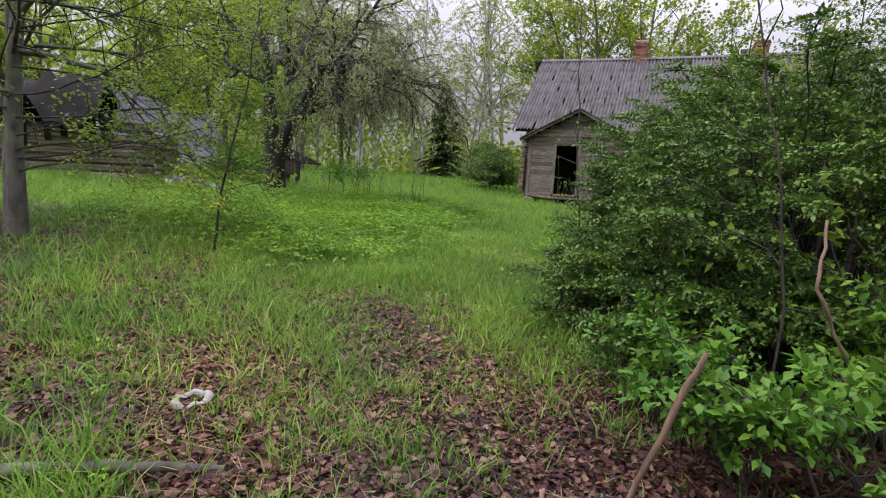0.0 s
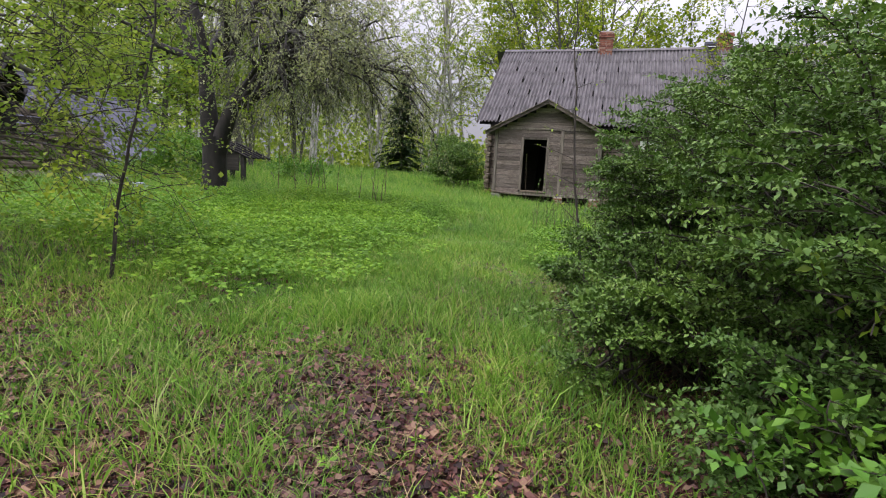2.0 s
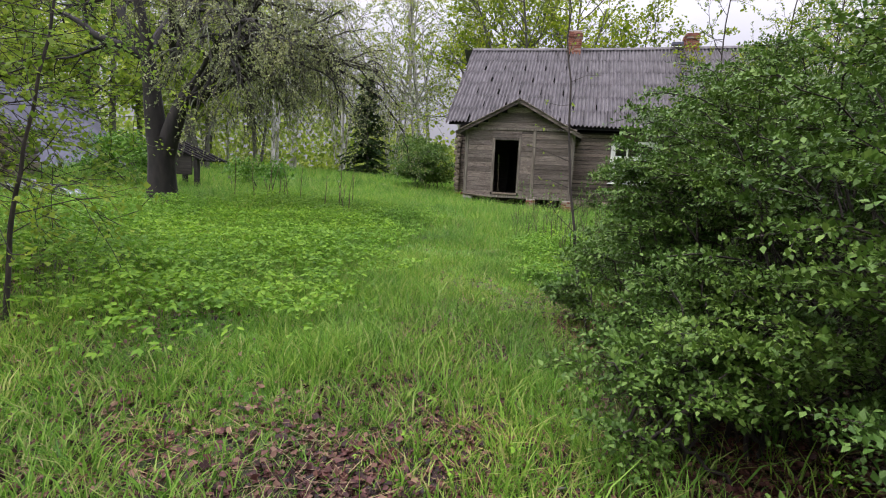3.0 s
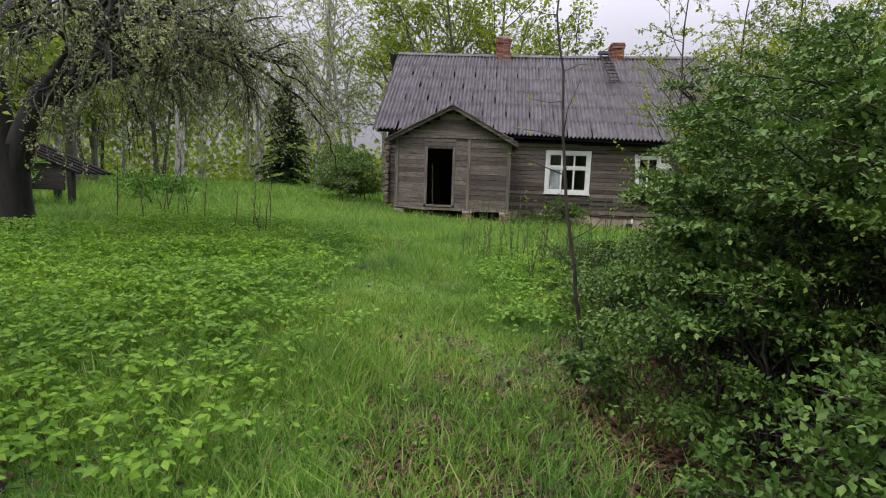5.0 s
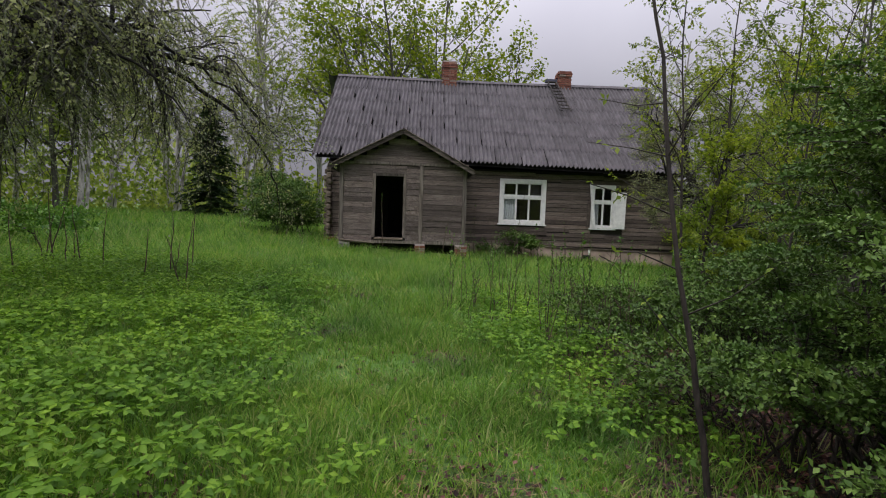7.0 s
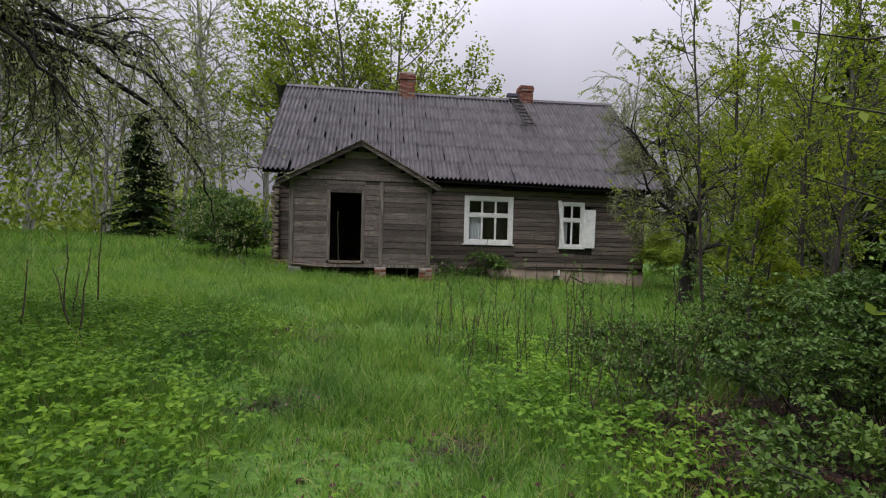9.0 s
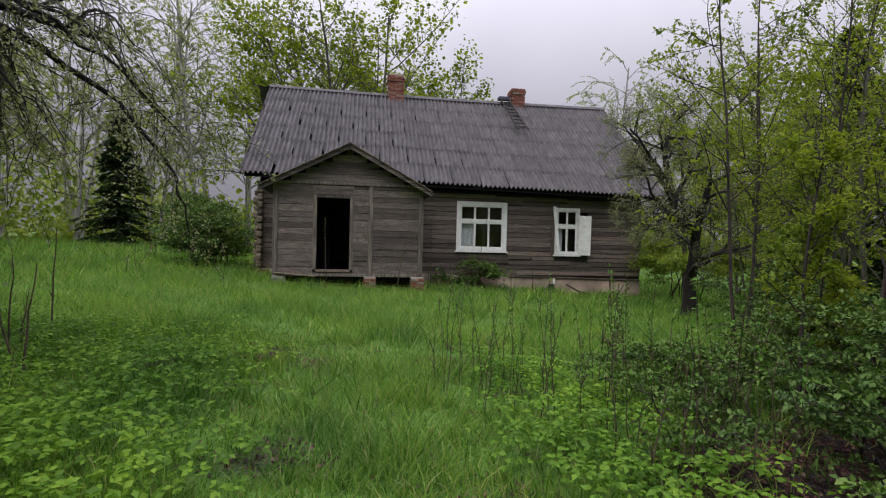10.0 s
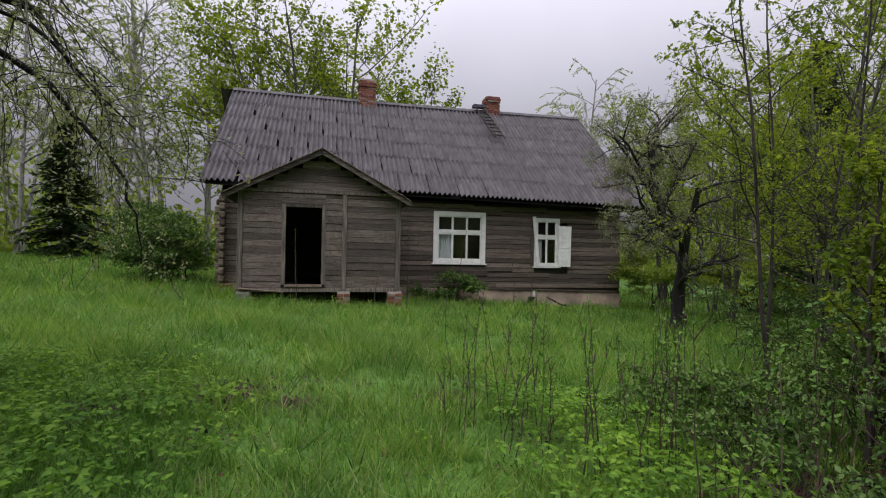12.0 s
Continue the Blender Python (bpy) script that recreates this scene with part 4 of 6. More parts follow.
def thicket(name, lab, seed, lobes, twigs, per, size, leafmat, cat="bush", reach=(0.14, 0.42), thick=0.011, twig="twig"):
    """A shrub of arching boughs with flat tiers of leafy twigs. lobes: (x, y, z, radius x, radius y, radius z, boughs)."""
    rng = np.random.default_rng(seed)
    foot = on_land(lobes[0][0], lobes[0][1])
    t = tagged(new(name), lab, cat)
    t.matrix_basis = Matrix.Translation(foot)
    sl, st, sb = Soup(), Soup(), Soup()
    P, D, L = [], [], []
    for x, y, zc, rx, ry, rz, count in lobes:
        g = float(land(x, y))
        root = np.array([x + 0.2 * rx, y, g - 0.05])
        for _ in range(count):
            u = unit(rng, 1)[0]
            u[2] = abs(u[2]) if rng.uniform() < 0.72 else u[2] * 0.75
            boxy = max(abs(u[0]), abs(u[1]), abs(u[2])) ** -0.35
            f = rng.uniform(0.5, 1.0) ** 0.4 * boxy * (1 + 0.1 * wave(u[0] * 3 + x, u[1] * 3 + u[2] * 4, 1.0, y))
            end = np.array([x + u[0] * rx * f, y + u[1] * ry * f, g + zc + u[2] * rz * f])
            end[2] = max(end[2], g + 0.12 + 0.2 * rng.uniform())
            p0 = root + np.array([rx * 0.3, ry * 0.3, 0]) * rng.normal(size=3)
            p0[2] = float(land(p0[0], p0[1])) - 0.05
            p1 = p0 * 0.5 + end * 0.5 + np.array([0, 0, 0.25 * rz + 0.35 * max(0.0, end[2] - g)])
            p1[2] = min(p1[2], g + zc + rz * 1.05)
            k = 12
            tt = np.linspace(0, 1, k)[:, None]
            pts = (1 - tt) ** 2 * p0 + 2 * tt * (1 - tt) * p1 + tt ** 2 * end + rng.normal(size=(k, 3)) * 0.018
            tube(sb, pts - np.array(foot), np.linspace(thick, 0.0028, k) * rng.uniform(0.6, 1.3), 4)
            n = twigs
            q = rng.uniform(0.42, 1.0, n) ** 0.8 * (k - 1.01)
            i = q.astype(int)
            c = pts[i] + (pts[i + 1] - pts[i]) * (q - i)[:, None]
            d = pts[i + 1] - pts[i]
            d /= np.linalg.norm(d, axis=1)[:, None] + 1e-9
            side = np.cross(d, [0, 0, 1.0])
            side /= np.linalg.norm(side, axis=1)[:, None] + 1e-6
            dd = d * np.array([0.8, 0.8, 0.25]) + side * (rng.choice([-1, 1], n) * rng.uniform(0.5, 1.1, n))[:, None] + rng.normal(size=(n, 3)) * np.array([0.2, 0.2, 0.14]) + np.array([0, 0, 0.1])
            P.append(c)
            D.append(dd)
            L.append(rng.uniform(*reach, n) * (1.15 - 0.5 * q / k))
    P, D, L = np.concatenate(P), np.concatenate(D), np.concatenate(L)
    P[:, 2] = np.maximum(P[:, 2], land(P[:, 0], P[:, 1]) + 0.06)
    sprays(sl, st, rng, P - np.array(foot), D, L, per, size)
    part("bough_work", sb.mesh("bough_work", M[twig], True), t, kind="stuff")
    part("twig_work", st.mesh("twig_work", M[twig]), t, kind="stuff")
    part("foliage", sl.mesh("foliage", M[leafmat]), t, kind="stuff")
    return t


# ---------------------------------------------------------------- big shrubs along the path
thicket("hawthorn_bush", "dense dark green hawthorn bush leaning over the path", 11,
        [(0.3, 5.5, 1.3, 1.7, 1.3, 1.1, 130), (0.45, 3.7, 0.95, 1.3, 0.95, 0.9, 75), (1.75, 4.2, 1.9, 1.3, 1.2, 1.75, 80),
         (-0.55, 6.3, 1.35, 0.8, 0.8, 0.65, 36), (0.0, 3.3, 0.45, 0.8, 0.6, 0.4, 36), (0.25, 4.2, 1.55, 1.05, 0.9, 0.9, 52), (-0.7, 4.6, 0.5, 0.6, 0.7, 0.4, 26), (-0.95, 5.9, 0.65, 0.55, 0.7, 0.5, 28), (-1.15, 4.2, 0.42, 0.5, 0.45, 0.3, 12)], 31, 16, 0.034, "leaf_bush")
thicket("hawthorn_bush", "tall dark green hawthorn bush with arching shoots", 12,
        [(0.55, 7.6, 1.5, 1.5, 1.2, 1.35, 115), (1.9, 9.2, 1.6, 1.5, 1.2, 1.45, 60), (2.9, 6.6, 1.7, 1.5, 1.6, 1.5, 60), (-0.7, 7.4, 0.6, 0.55, 0.6, 0.5, 24)], 31, 15, 0.036, "leaf_bush")
thicket("leafy_shrub", "low shrub with bright fresh oval leaves over leaf litter", 13,
        [(0.35, 2.0, 0.4, 0.7, 0.5, 0.35, 26), (-0.1, 2.25, 0.4, 0.4, 0.35, 0.3, 16), (0.85, 2.5, 0.6, 0.6, 0.6, 0.5, 24), (-0.45, 2.75, 0.38, 0.3, 0.3, 0.28, 12), (0.45, 1.35, 0.28, 0.45, 0.35, 0.26, 14), (1.1, 1.7, 0.5, 0.5, 0.5, 0.5, 14)],
        9, 8, 0.055, "leaf_fresh", reach=(0.1, 0.28), thick=0.006)
thicket("leafy_shrub", "low sprawling shrub with dusty green leaves beside the path", 14,
        [(-0.55, 6.8, 0.45, 0.6, 0.6, 0.4, 26), (-1.0, 8.3, 0.35, 0.55, 0.7, 0.32, 26), (-0.35, 9.3, 0.5, 0.7, 0.6, 0.42, 26), (-1.3, 6.2, 0.25, 0.4, 0.5, 0.22, 12), (-1.0, 4.9, 0.22, 0.4, 0.5, 0.2, 10)],
        14, 10, 0.042, "leaf_bush", reach=(0.1, 0.3), thick=0.006)
thicket("currant_bush", "straggly low bush with small fresh leaves", 15,
        [(0.55, 10.0, 0.7, 0.95, 0.8, 0.65, 46), (0.2, 8.9, 0.7, 0.7, 0.7, 0.65, 30), (1.0, 11.2, 0.6, 1.0, 0.8, 0.55, 40), (-0.2, 11.3, 0.35, 0.6, 0.6, 0.3, 24), (-1.1, 10.5, 0.25, 0.6, 0.8, 0.3, 9), (-0.6, 12.0, 0.25, 0.8, 0.8, 0.3, 12), (2.3, 12.6, 0.7, 1.2, 1.0, 0.6, 34), (3.4, 14.4, 0.8, 1.4, 1.2, 0.7, 30)],
        18, 11, 0.044, "leaf_bush", reach=(0.12, 0.36), thick=0.008)
bush("elder_bush", "green leafy bush beside the house corner", 16,
     [(7.7, 23.0, 1.3, 1.4, 2.2, 3), (9.5, 21.0, 1.8, 1.6, 2.6, 2)], 2200, 9, 0.09, "leaf_wood", 20)
bush("fern_clump", "dark green fern-like clump against the house plinth", 17,
     [(0.5, 23.45, 0.55, 0.4, 0.75, 2), (-0.35, 23.5, 0.6, 0.3, 0.45, 1), (0.25, 23.6, 0.2, 0.2, 1.1, 0.5)], 420, 9, 0.085, "leaf_bush", 6, cat="plant")
bush("elder_bush", "rounded green bush beside the farmhouse", 18,
     [(-8.6, 26.2, 1.3, 1.5, 2.2, 3), (-9.9, 28.5, 1.3, 1.4, 2.7, 2.5), (-8.7, 25.6, 1.3, 1.0, 1.0, 1.5)], 2600, 8, 0.1, "leaf_bush", 20)
bush("elder_bush", "light green bush below the old shed", 19,
     [(-13.2, 12.6, 1.4, 1.0, 1.0, 2), (-15.6, 15.5, 2.0, 1.2, 1.2, 2), (-11.5, 16.0, 1.8, 1.0, 0.9, 1)], 1500, 8, 0.09, "leaf_fresh", 12)

# ---------------------------------------------------------------- trees near the path
APPLE = on_land(-9.65, 10.4)
old_apple = tagged(new("apple_tree"), "old apple tree with dark wet trunk and hanging lichen twigs", "tree")
old_apple.matrix_basis = Matrix.Translation(APPLE)
for nm_, pts_, rad_ in (("trunk", [(0, 0, -0.08), (0, 0, 0.12), (0.01, 0, 0.5), (0.01, 0.01, 0.9), (0, 0, 1.3)], [0.37, 0.3, 0.26, 0.25, 0.24]),
                        ("main_limb", [(-0.05, 0, 1.05), (-0.1, -0.01, 1.6), (-0.12, -0.04, 2.2), (-0.18, -0.07, 3.0)], [0.2, 0.19, 0.16, 0.12]),
                        ("main_limb", [(0.08, 0.01, 0.95), (0.24, 0.05, 1.45), (0.4, 0.1, 1.9), (0.6, 0.2, 2.35)], [0.2, 0.18, 0.15, 0.11])):
    part(nm_, wood_mesh(nm_, [(0, np.array(pts_), np.array(rad_))], M["bark_dark"], (0,), (12,)), old_apple)
OLD_LIMBS = [
    ((-0.18, -0.07, 2.8), (-0.75, -0.3, 0.8), 2.3, 0.1), ((-0.18, -0.07, 2.75), (-0.35, 0.6, 1.0), 2.2, 0.09), ((-0.18, -0.07, 2.85), (-0.3, -0.4, 1.1), 2.6, 0.11), ((-0.18, -0.07, 2.85), (0.05, 0.1, 1.1), 2.4, 0.12)]
tree("apple_limbs", "", "", APPLE, 22, OLD_LIMBS, [(8, 0.12, -0.02, 6, 48, 0.42), (6, 0.16, -0.02, 6, 50, 0.6), (4, 0.16, -0.1, 0, 0, 0)],
     "bark_dark", "bark_dark", "leaf_apple", 6, 0.045, spread=0.06, onto=old_apple)
# the weeping side: arched limbs hung with long lichened twigs
VEIL = [((0.55, 0.2, 2.0), (0.95, 0.5, 0.75), 3.1, 0.11), ((0.55, 0.2, 2.0), (1.0, -0.3, 0.7), 2.7, 0.1), ((0.6, 0.25, 2.2), (0.5, 0.8, 0.9), 2.9, 0.09),
        ((0.55, 0.2, 2.2), (0.7, 0.1, 1.1), 3.1, 0.11), ((0.8, 0.4, 2.6), (1.0, 0.6, 0.6), 3.6, 0.085), ((0.8, 0.3, 2.6), (1.0, 0.2, 0.7), 3.5, 0.08),
        ((0.8, 0.1, 2.4), (0.9, -0.2, 0.6), 3.0, 0.08), ((0.3, 0.1, 2.8), (0.5, -0.5, 1.0), 2.8, 0.08), ((0.3, 0.1, 2.8), (0.4, 0.5, 1.2), 2.8, 0.08)]
tree("apple_veil", "", "", APPLE, 29, VEIL,
     [(8, 0.1, -0.05, 9, 46, 0.42), (7, 0.18, -0.09, 8, 54, 0.95), (8, 0.17, -0.2, 4, 42, 0.5), (4, 0.2, -0.12, 0, 0, 0)],
     "bark_dark", "bark_lichen", "leaf_apple", 14, 0.04, spread=0.045, aspect=0.7, onto=old_apple)
# long low limbs that reach over the lawn

def hung_limb(pts, r0, seed, kids):
    """A long limb through pts with drooping side twigs and young leaves, part of the old apple tree."""
    rr = np.random.default_rng(seed)
    pts = np.array(pts, dtype=float) - np.array(APPLE)
    tt = np.linspace(0, len(pts) - 1, 22)
    i = np.minimum(tt.astype(int), len(pts) - 2)
    line = pts[i] + (pts[i + 1] - pts[i]) * (tt - i)[:, None]
    line[1:-1] = (line[:-2] + 2 * line[1:-1] + line[2:]) / 4 + rr.normal(size=(20, 3)) * 0.02
    s = Soup()
    tube(s, line, np.linspace(r0, 0.005, 22), 6)
    part("main_limb", s.mesh("limb", M["bark_dark"], True), old_apple)
    starts = []
    for k in range(kids):
        j = int(21 * (0.15 + 0.83 * k / kids))
        d = line[min(21, j + 1)] - line[max(0, j - 1)]
        d = d / np.linalg.norm(d) + unit(rr, 1)[0] * 0.9
        starts.append((line[j], (d[0], d[1], d[2] * 0.6 - 0.1), rr.uniform(0.5, 1.15), 0.009))
    tree("limb_twigs", "", "", APPLE, seed + 1, starts, [(6, 0.16, -0.08, 7, 50, 0.45), (4, 0.18, -0.1, 0, 0, 0)], "bark_dark", "bark_dark", "leaf_apple", 6, 0.042, (), spread=0.035, onto=old_apple)


hung_limb([(-8.6, 11.2, 3.7), (-7.3, 12.0, 3.6), (-6.4, 12.6, 3.25), (-5.75, 13.1, 2.65), (-5.5, 13.4, 2.05), (-5.45, 13.6, 1.35)], 0.05, 201, 26)
hung_limb([(-8.6, 11.0, 3.3), (-7.4, 11.3, 3.7), (-6.4, 11.6, 3.5), (-5.6, 12.1, 3.0), (-5.2, 12.6, 2.5)], 0.04, 203, 22)
hung_limb([(-8.4, 10.6, 3.2), (-7.2, 10.6, 3.4), (-6.2, 10.9, 3.0), (-5.7, 11.2, 2.3)], 0.035, 205, 20)
near_maple = tree("maple_tree", "slender multi-stemmed grey maple with yellow-green spring leaves", "tree", on_land(-7.25, 3.35), 23,
     [((0, 0, -0.05), (-0.02, 0.03, 1), 5.5, 0.1), ((-0.3, 0.12, -0.05), (-0.14, 0.05, 1), 5.0, 0.07), ((0.1, -0.25, -0.05), (0.12, -0.1, 1), 4.6, 0.05)],
     [(10, 0.04, 0.01, 15, 72, 0.36), (7, 0.1, -0.03, 8, 45, 0.45), (4, 0.14, -0.05, 0, 0, 0)],
     "bark_grey", "twig", "leaf_yellow", 13, 0.05, spread=0.14, aspect=0.85)
tree("maple_boughs", "", "", on_land(-7.25, 3.35), 26,
     [((0.05, 0.03, z_), (0.75 + 0.25 * math.cos(a_), 0.65 * math.sin(a_) + 0.35, 0.1), ln_, 0.013) for z_, a_, ln_ in
      ((0.75, 0.2, 2.6), (1.0, 0.9, 2.5), (1.35, 1.6, 2.3), (1.6, 0.1, 2.6), (1.9, 0.8, 2.6), (2.3, 0.4, 2.6), (2.6, 1.3, 2.5), (3.0, 0.6, 2.6), (3.4, 1.0, 2.6), (0.9, 0.5, 2.3), (1.15, 0.0, 2.2))],
     [(9, 0.1, -0.015, 11, 45, 0.42), (6, 0.1, -0.01, 5, 45, 0.5), (4, 0.14, -0.03, 0, 0, 0)],
     "twig", "twig", "leaf_yellow", 17, 0.042, spread=0.12, aspect=0.85, onto=near_maple)


def sapling(lab, at, pts, r0, seed, leafmat, twigs=9, size=0.05, leafy=5):
    rng = np.random.default_rng(seed)
    t = tagged(new("sapling"), lab, "sapling")
    t.matrix_basis = Matrix.Translation(at)
    pts = np.array(pts, dtype=float)
    tt = np.linspace(0, len(pts) - 1, 16)
    i = np.minimum(tt.astype(int), len(pts) - 2)
    line = pts[i] + (pts[i + 1] - pts[i]) * (tt - i)[:, None] + rng.normal(size=(16, 3)) * 0.008
    s = Soup()
    tube(s, line, np.linspace(r0, r0 * 0.3, 16), 7)
    part("stem", s.mesh("stem", M["twig"], True), t)
    s, sl = Soup(), Soup()
    for k in range(twigs):
        f = 0.3 + 0.7 * k / twigs
        p = line[int(f * 15)]
        a = rng.uniform(0, 6.28)
        d = np.array([math.cos(a), math.sin(a), rng.uniform(0.2, 0.8)])
        ln = rng.uniform(0.2, 0.55)
        q = p + d * ln + np.array([0, 0, rng.uniform(-0.1, 0.1)])
        tw = np.stack([p, (p + q) / 2 + rng.normal(size=3) * 0.03, q])
        tube(s, tw, [0.0048, 0.0034, 0.002], 4)
        m = rng.uniform(0.5, 1.0, leafy)
        leaves(sl, p + (q - p) * m[:, None], unit(rng, leafy) + d * 0.4, unit(rng, leafy) + np.array([0, 0, 1.5]), size * rng.uniform(0.7, 1.2, leafy), size * 0.6)
    part("twig_work", s.mesh("twig_work", M["twig"], True), t, kind="stuff")
    part("foliage", sl.mesh("leaves", M[leafmat]), t)
    return t


sapling("thin dark sapling rising from the grass", on_land(-5.02, 4.1), [(0, 0, -0.03), (0.06, 0.02, 0.55), (0.18, 0.05, 1.05), (0.38, 0.12, 1.85), (0.5, 0.2, 2.7)], 0.018, 31, "leaf_yellow", 11, 0.045, 6)
sapling("thin dark rowan sapling with bare upright stem", on_land(-1.4, 7.32), [(0.0, 0, -0.03), (-0.07, 0.03, 0.5), (-0.18, 0.12, 1.19), (-0.27, 0.22, 2.1), (-0.33, 0.32, 2.8), (-0.38, 0.38, 3.7)], 0.019, 32, "leaf_yellow", 12, 0.045, 4)
sapling("thin dark shoot beside the hawthorn bush", on_land(0.14, 2.75), [(0, 0, -0.03), (0.0, 0, 0.7), (-0.1, 0.0, 1.4), (-0.3, 0.14, 2.3), (-0.4, 0.15, 3.0)], 0.008, 33, "leaf_yellow", 7, 0.06, 3)

# bare and budding shoots in groups
rng = np.random.default_rng(41)


def shoot(x, y, h, seed, leafmat="leaf_fresh", thick=0.008, leafy=8, size=0.035):
    r = np.random.default_rng(seed)
    t = tagged(new("cane_shoot"), "thin upright brown shoot with small new leaves", "shoot", "shoots in the grass")
    t.matrix_basis = Matrix.Translation(on_land(x, y))
    lean = r.normal(size=2) * 0.12
    zz = np.linspace(-0.03, h, 6)
    pts = np.stack([lean[0] * np.abs(zz) ** 1.4 + r.normal(size=6) * 0.01, lean[1] * np.abs(zz) ** 1.4 + r.normal(size=6) * 0.01, zz], -1)
    s, sl = Soup(), Soup()
    tube(s, pts, np.linspace(thick, thick * 0.35, 6), 5)
    for _ in range(3):
        f = r.uniform(0.35, 0.9)
        p = pts[int(f * 5)]
        q = p + np.array([*(r.normal(size=2) * 0.05), r.uniform(0.06, 0.16)])
        tube(s, np.stack([p, q]), [0.004, 0.002], 4)
    part("stem", s.mesh("stem", M["cane"], True), t)
    f = r.uniform(0.3, 1.0, leafy) * 4.99
    i = f.astype(int)
    c = pts[i] + (pts[i + 1] - pts[i]) * (f - i)[:, None]
    leaves(sl, c, unit(r, leafy) + np.array([0, 0, 0.4]), unit(r, leafy) + np.array([0, 0, 1.5]), size * r.uniform(0.7, 1.4, leafy), size * 0.65)
    part("foliage", sl.mesh("foliage", M[leafmat]), t, kind="stuff")


for k in range(72):
    c = [(-1.7, 11.2), (-1.9, 12.1), (-0.9, 11.3), (-1.4, 10.6), (-2.3, 11.6), (-1.2, 9.8), (-0.4, 11.9), (-0.7, 10.4)][k % 8]
    shoot(c[0] + rng.normal() * 0.28, c[1] + rng.normal() * 0.3, rng.uniform(0.55, 1.35), 500 + k, thick=rng.uniform(0.0035, 0.006), leafy=30, size=0.034)
for k, (x, y, h) in enumerate([(-1.25, 22.6, 2.2), (0.15, 22.4, 2.5), (1.95, 22.2, 2.0), (-0.6, 22.9, 1.4), (-4.3, 20.9, 1.9), (-2.4, 20.8, 1.3), (2.6, 22.6, 1.2), (-1.5, 21.2, 1.0)]):
    shoot(x, y, h, 700 + k, thick=0.013, leafy=12, size=0.05)
for k in range(16):
    shoot(rng.uniform(-9.0, -6.0), rng.uniform(11.2, 13.2), rng.uniform(0.6, 1.3), 600 + k, "leaf_apple", 0.012, 6)

tree("apple_tree", "bare twiggy apple tree with leaning black trunk", "tree", on_land(4.85, 18.7), 24,
     [((0, 0, -0.05), (-0.2, 0, 1), 3.6, 0.19), ((-0.6, 0, 3.2), (-0.3, -0.1, 1), 2.4, 0.09), ((-0.5, 0, 2.8), (0.25, 0.2, 1), 2.2, 0.07), ((-0.42, 0, 2.5), (-1.0, -0.35, 0.35), 1.9, 0.06), ((-0.5, 0, 2.8), (-0.75, 0.2, 0.9), 2.3, 0.07), ((-0.4, 0, 2.3), (-0.9, -0.5, 0.2), 1.7, 0.05), ((-0.55, 0, 3.0), (-0.7, -0.3, 0.9), 2.4, 0.06)],
     [(7, 0.16, 0.0, 9, 60, 0.45), (6, 0.2, -0.03, 9, 52, 0.5), (5, 0.2, 0.0, 7, 48, 0.55), (4, 0.16, 0.05, 0, 0, 0)],
     "bark_dark", "bark_lichen", "leaf_apple", 5, 0.04, spread=0.05)
for k, (x, y, h, ln_) in enumerate([(1.1, 12.4, 5.6, -0.05), (1.9, 13.3, 6.4, 0.04), (2.7, 12.8, 5.8, 0.08), (3.9, 14.2, 6.6, 0.03), (1.7, 11.4, 4.2, 0.12), (0.4, 10.9, 2.6, 0.1)]):
    tree("young_tree", "slender young broadleaf tree with bright yellow-green leaves", "tree", on_land(x, y), 160 + k,
         [((0, 0, -0.05), (ln_, 0.02, 1), h, 0.024)] + [((0.1, 0.06, -0.05), (0.16 + ln_, 0.1, 1), h * 0.75, 0.017)] * (k % 2),
         [(10, 0.04, 0.015, 20, 55, 0.19), (5, 0.12, 0.02, 6, 45, 0.45), (4, 0.14, -0.04, 0, 0, 0)], "twig", "twig", "leaf_maple", 16, 0.056, group="young trees behind the bushes", spread=0.05, aspect=0.65)
for k, (x, y, h) in enumerate([(6.3, 15.4, 6.8), (7.2, 16.8, 8.0), (7.6, 14.6, 7.0), (8.8, 18.2, 8.5), (6.2, 13.0, 5.5), (9.6, 15.4, 8.5), (8.6, 21.0, 7.5), (10.5, 24.0, 8.0)]):
    tree("young_tree", "slender young broadleaf tree with fresh green leaves", "tree", on_land(x, y), 60 + k,
         [((0, 0, -0.05), (0.05 * (k % 3 - 1), 0, 1), h, 0.055), ((0.12, 0.1, -0.05), (0.16, 0.1, 1), h * 0.8, 0.04), ((-0.1, 0.1, -0.05), (-0.18, 0.0, 1), h * 0.7, 0.035)],
         [(9, 0.04, 0.02, 16, 50, 0.32), (6, 0.12, 0.05, 5, 42, 0.42), (4, 0.14, -0.02, 0, 0, 0)], "bark_grey", "twig", "leaf_maple" if k % 2 else "leaf_wood", 18, 0.07, group="young trees beside the house", spread=0.08, aspect=0.75)

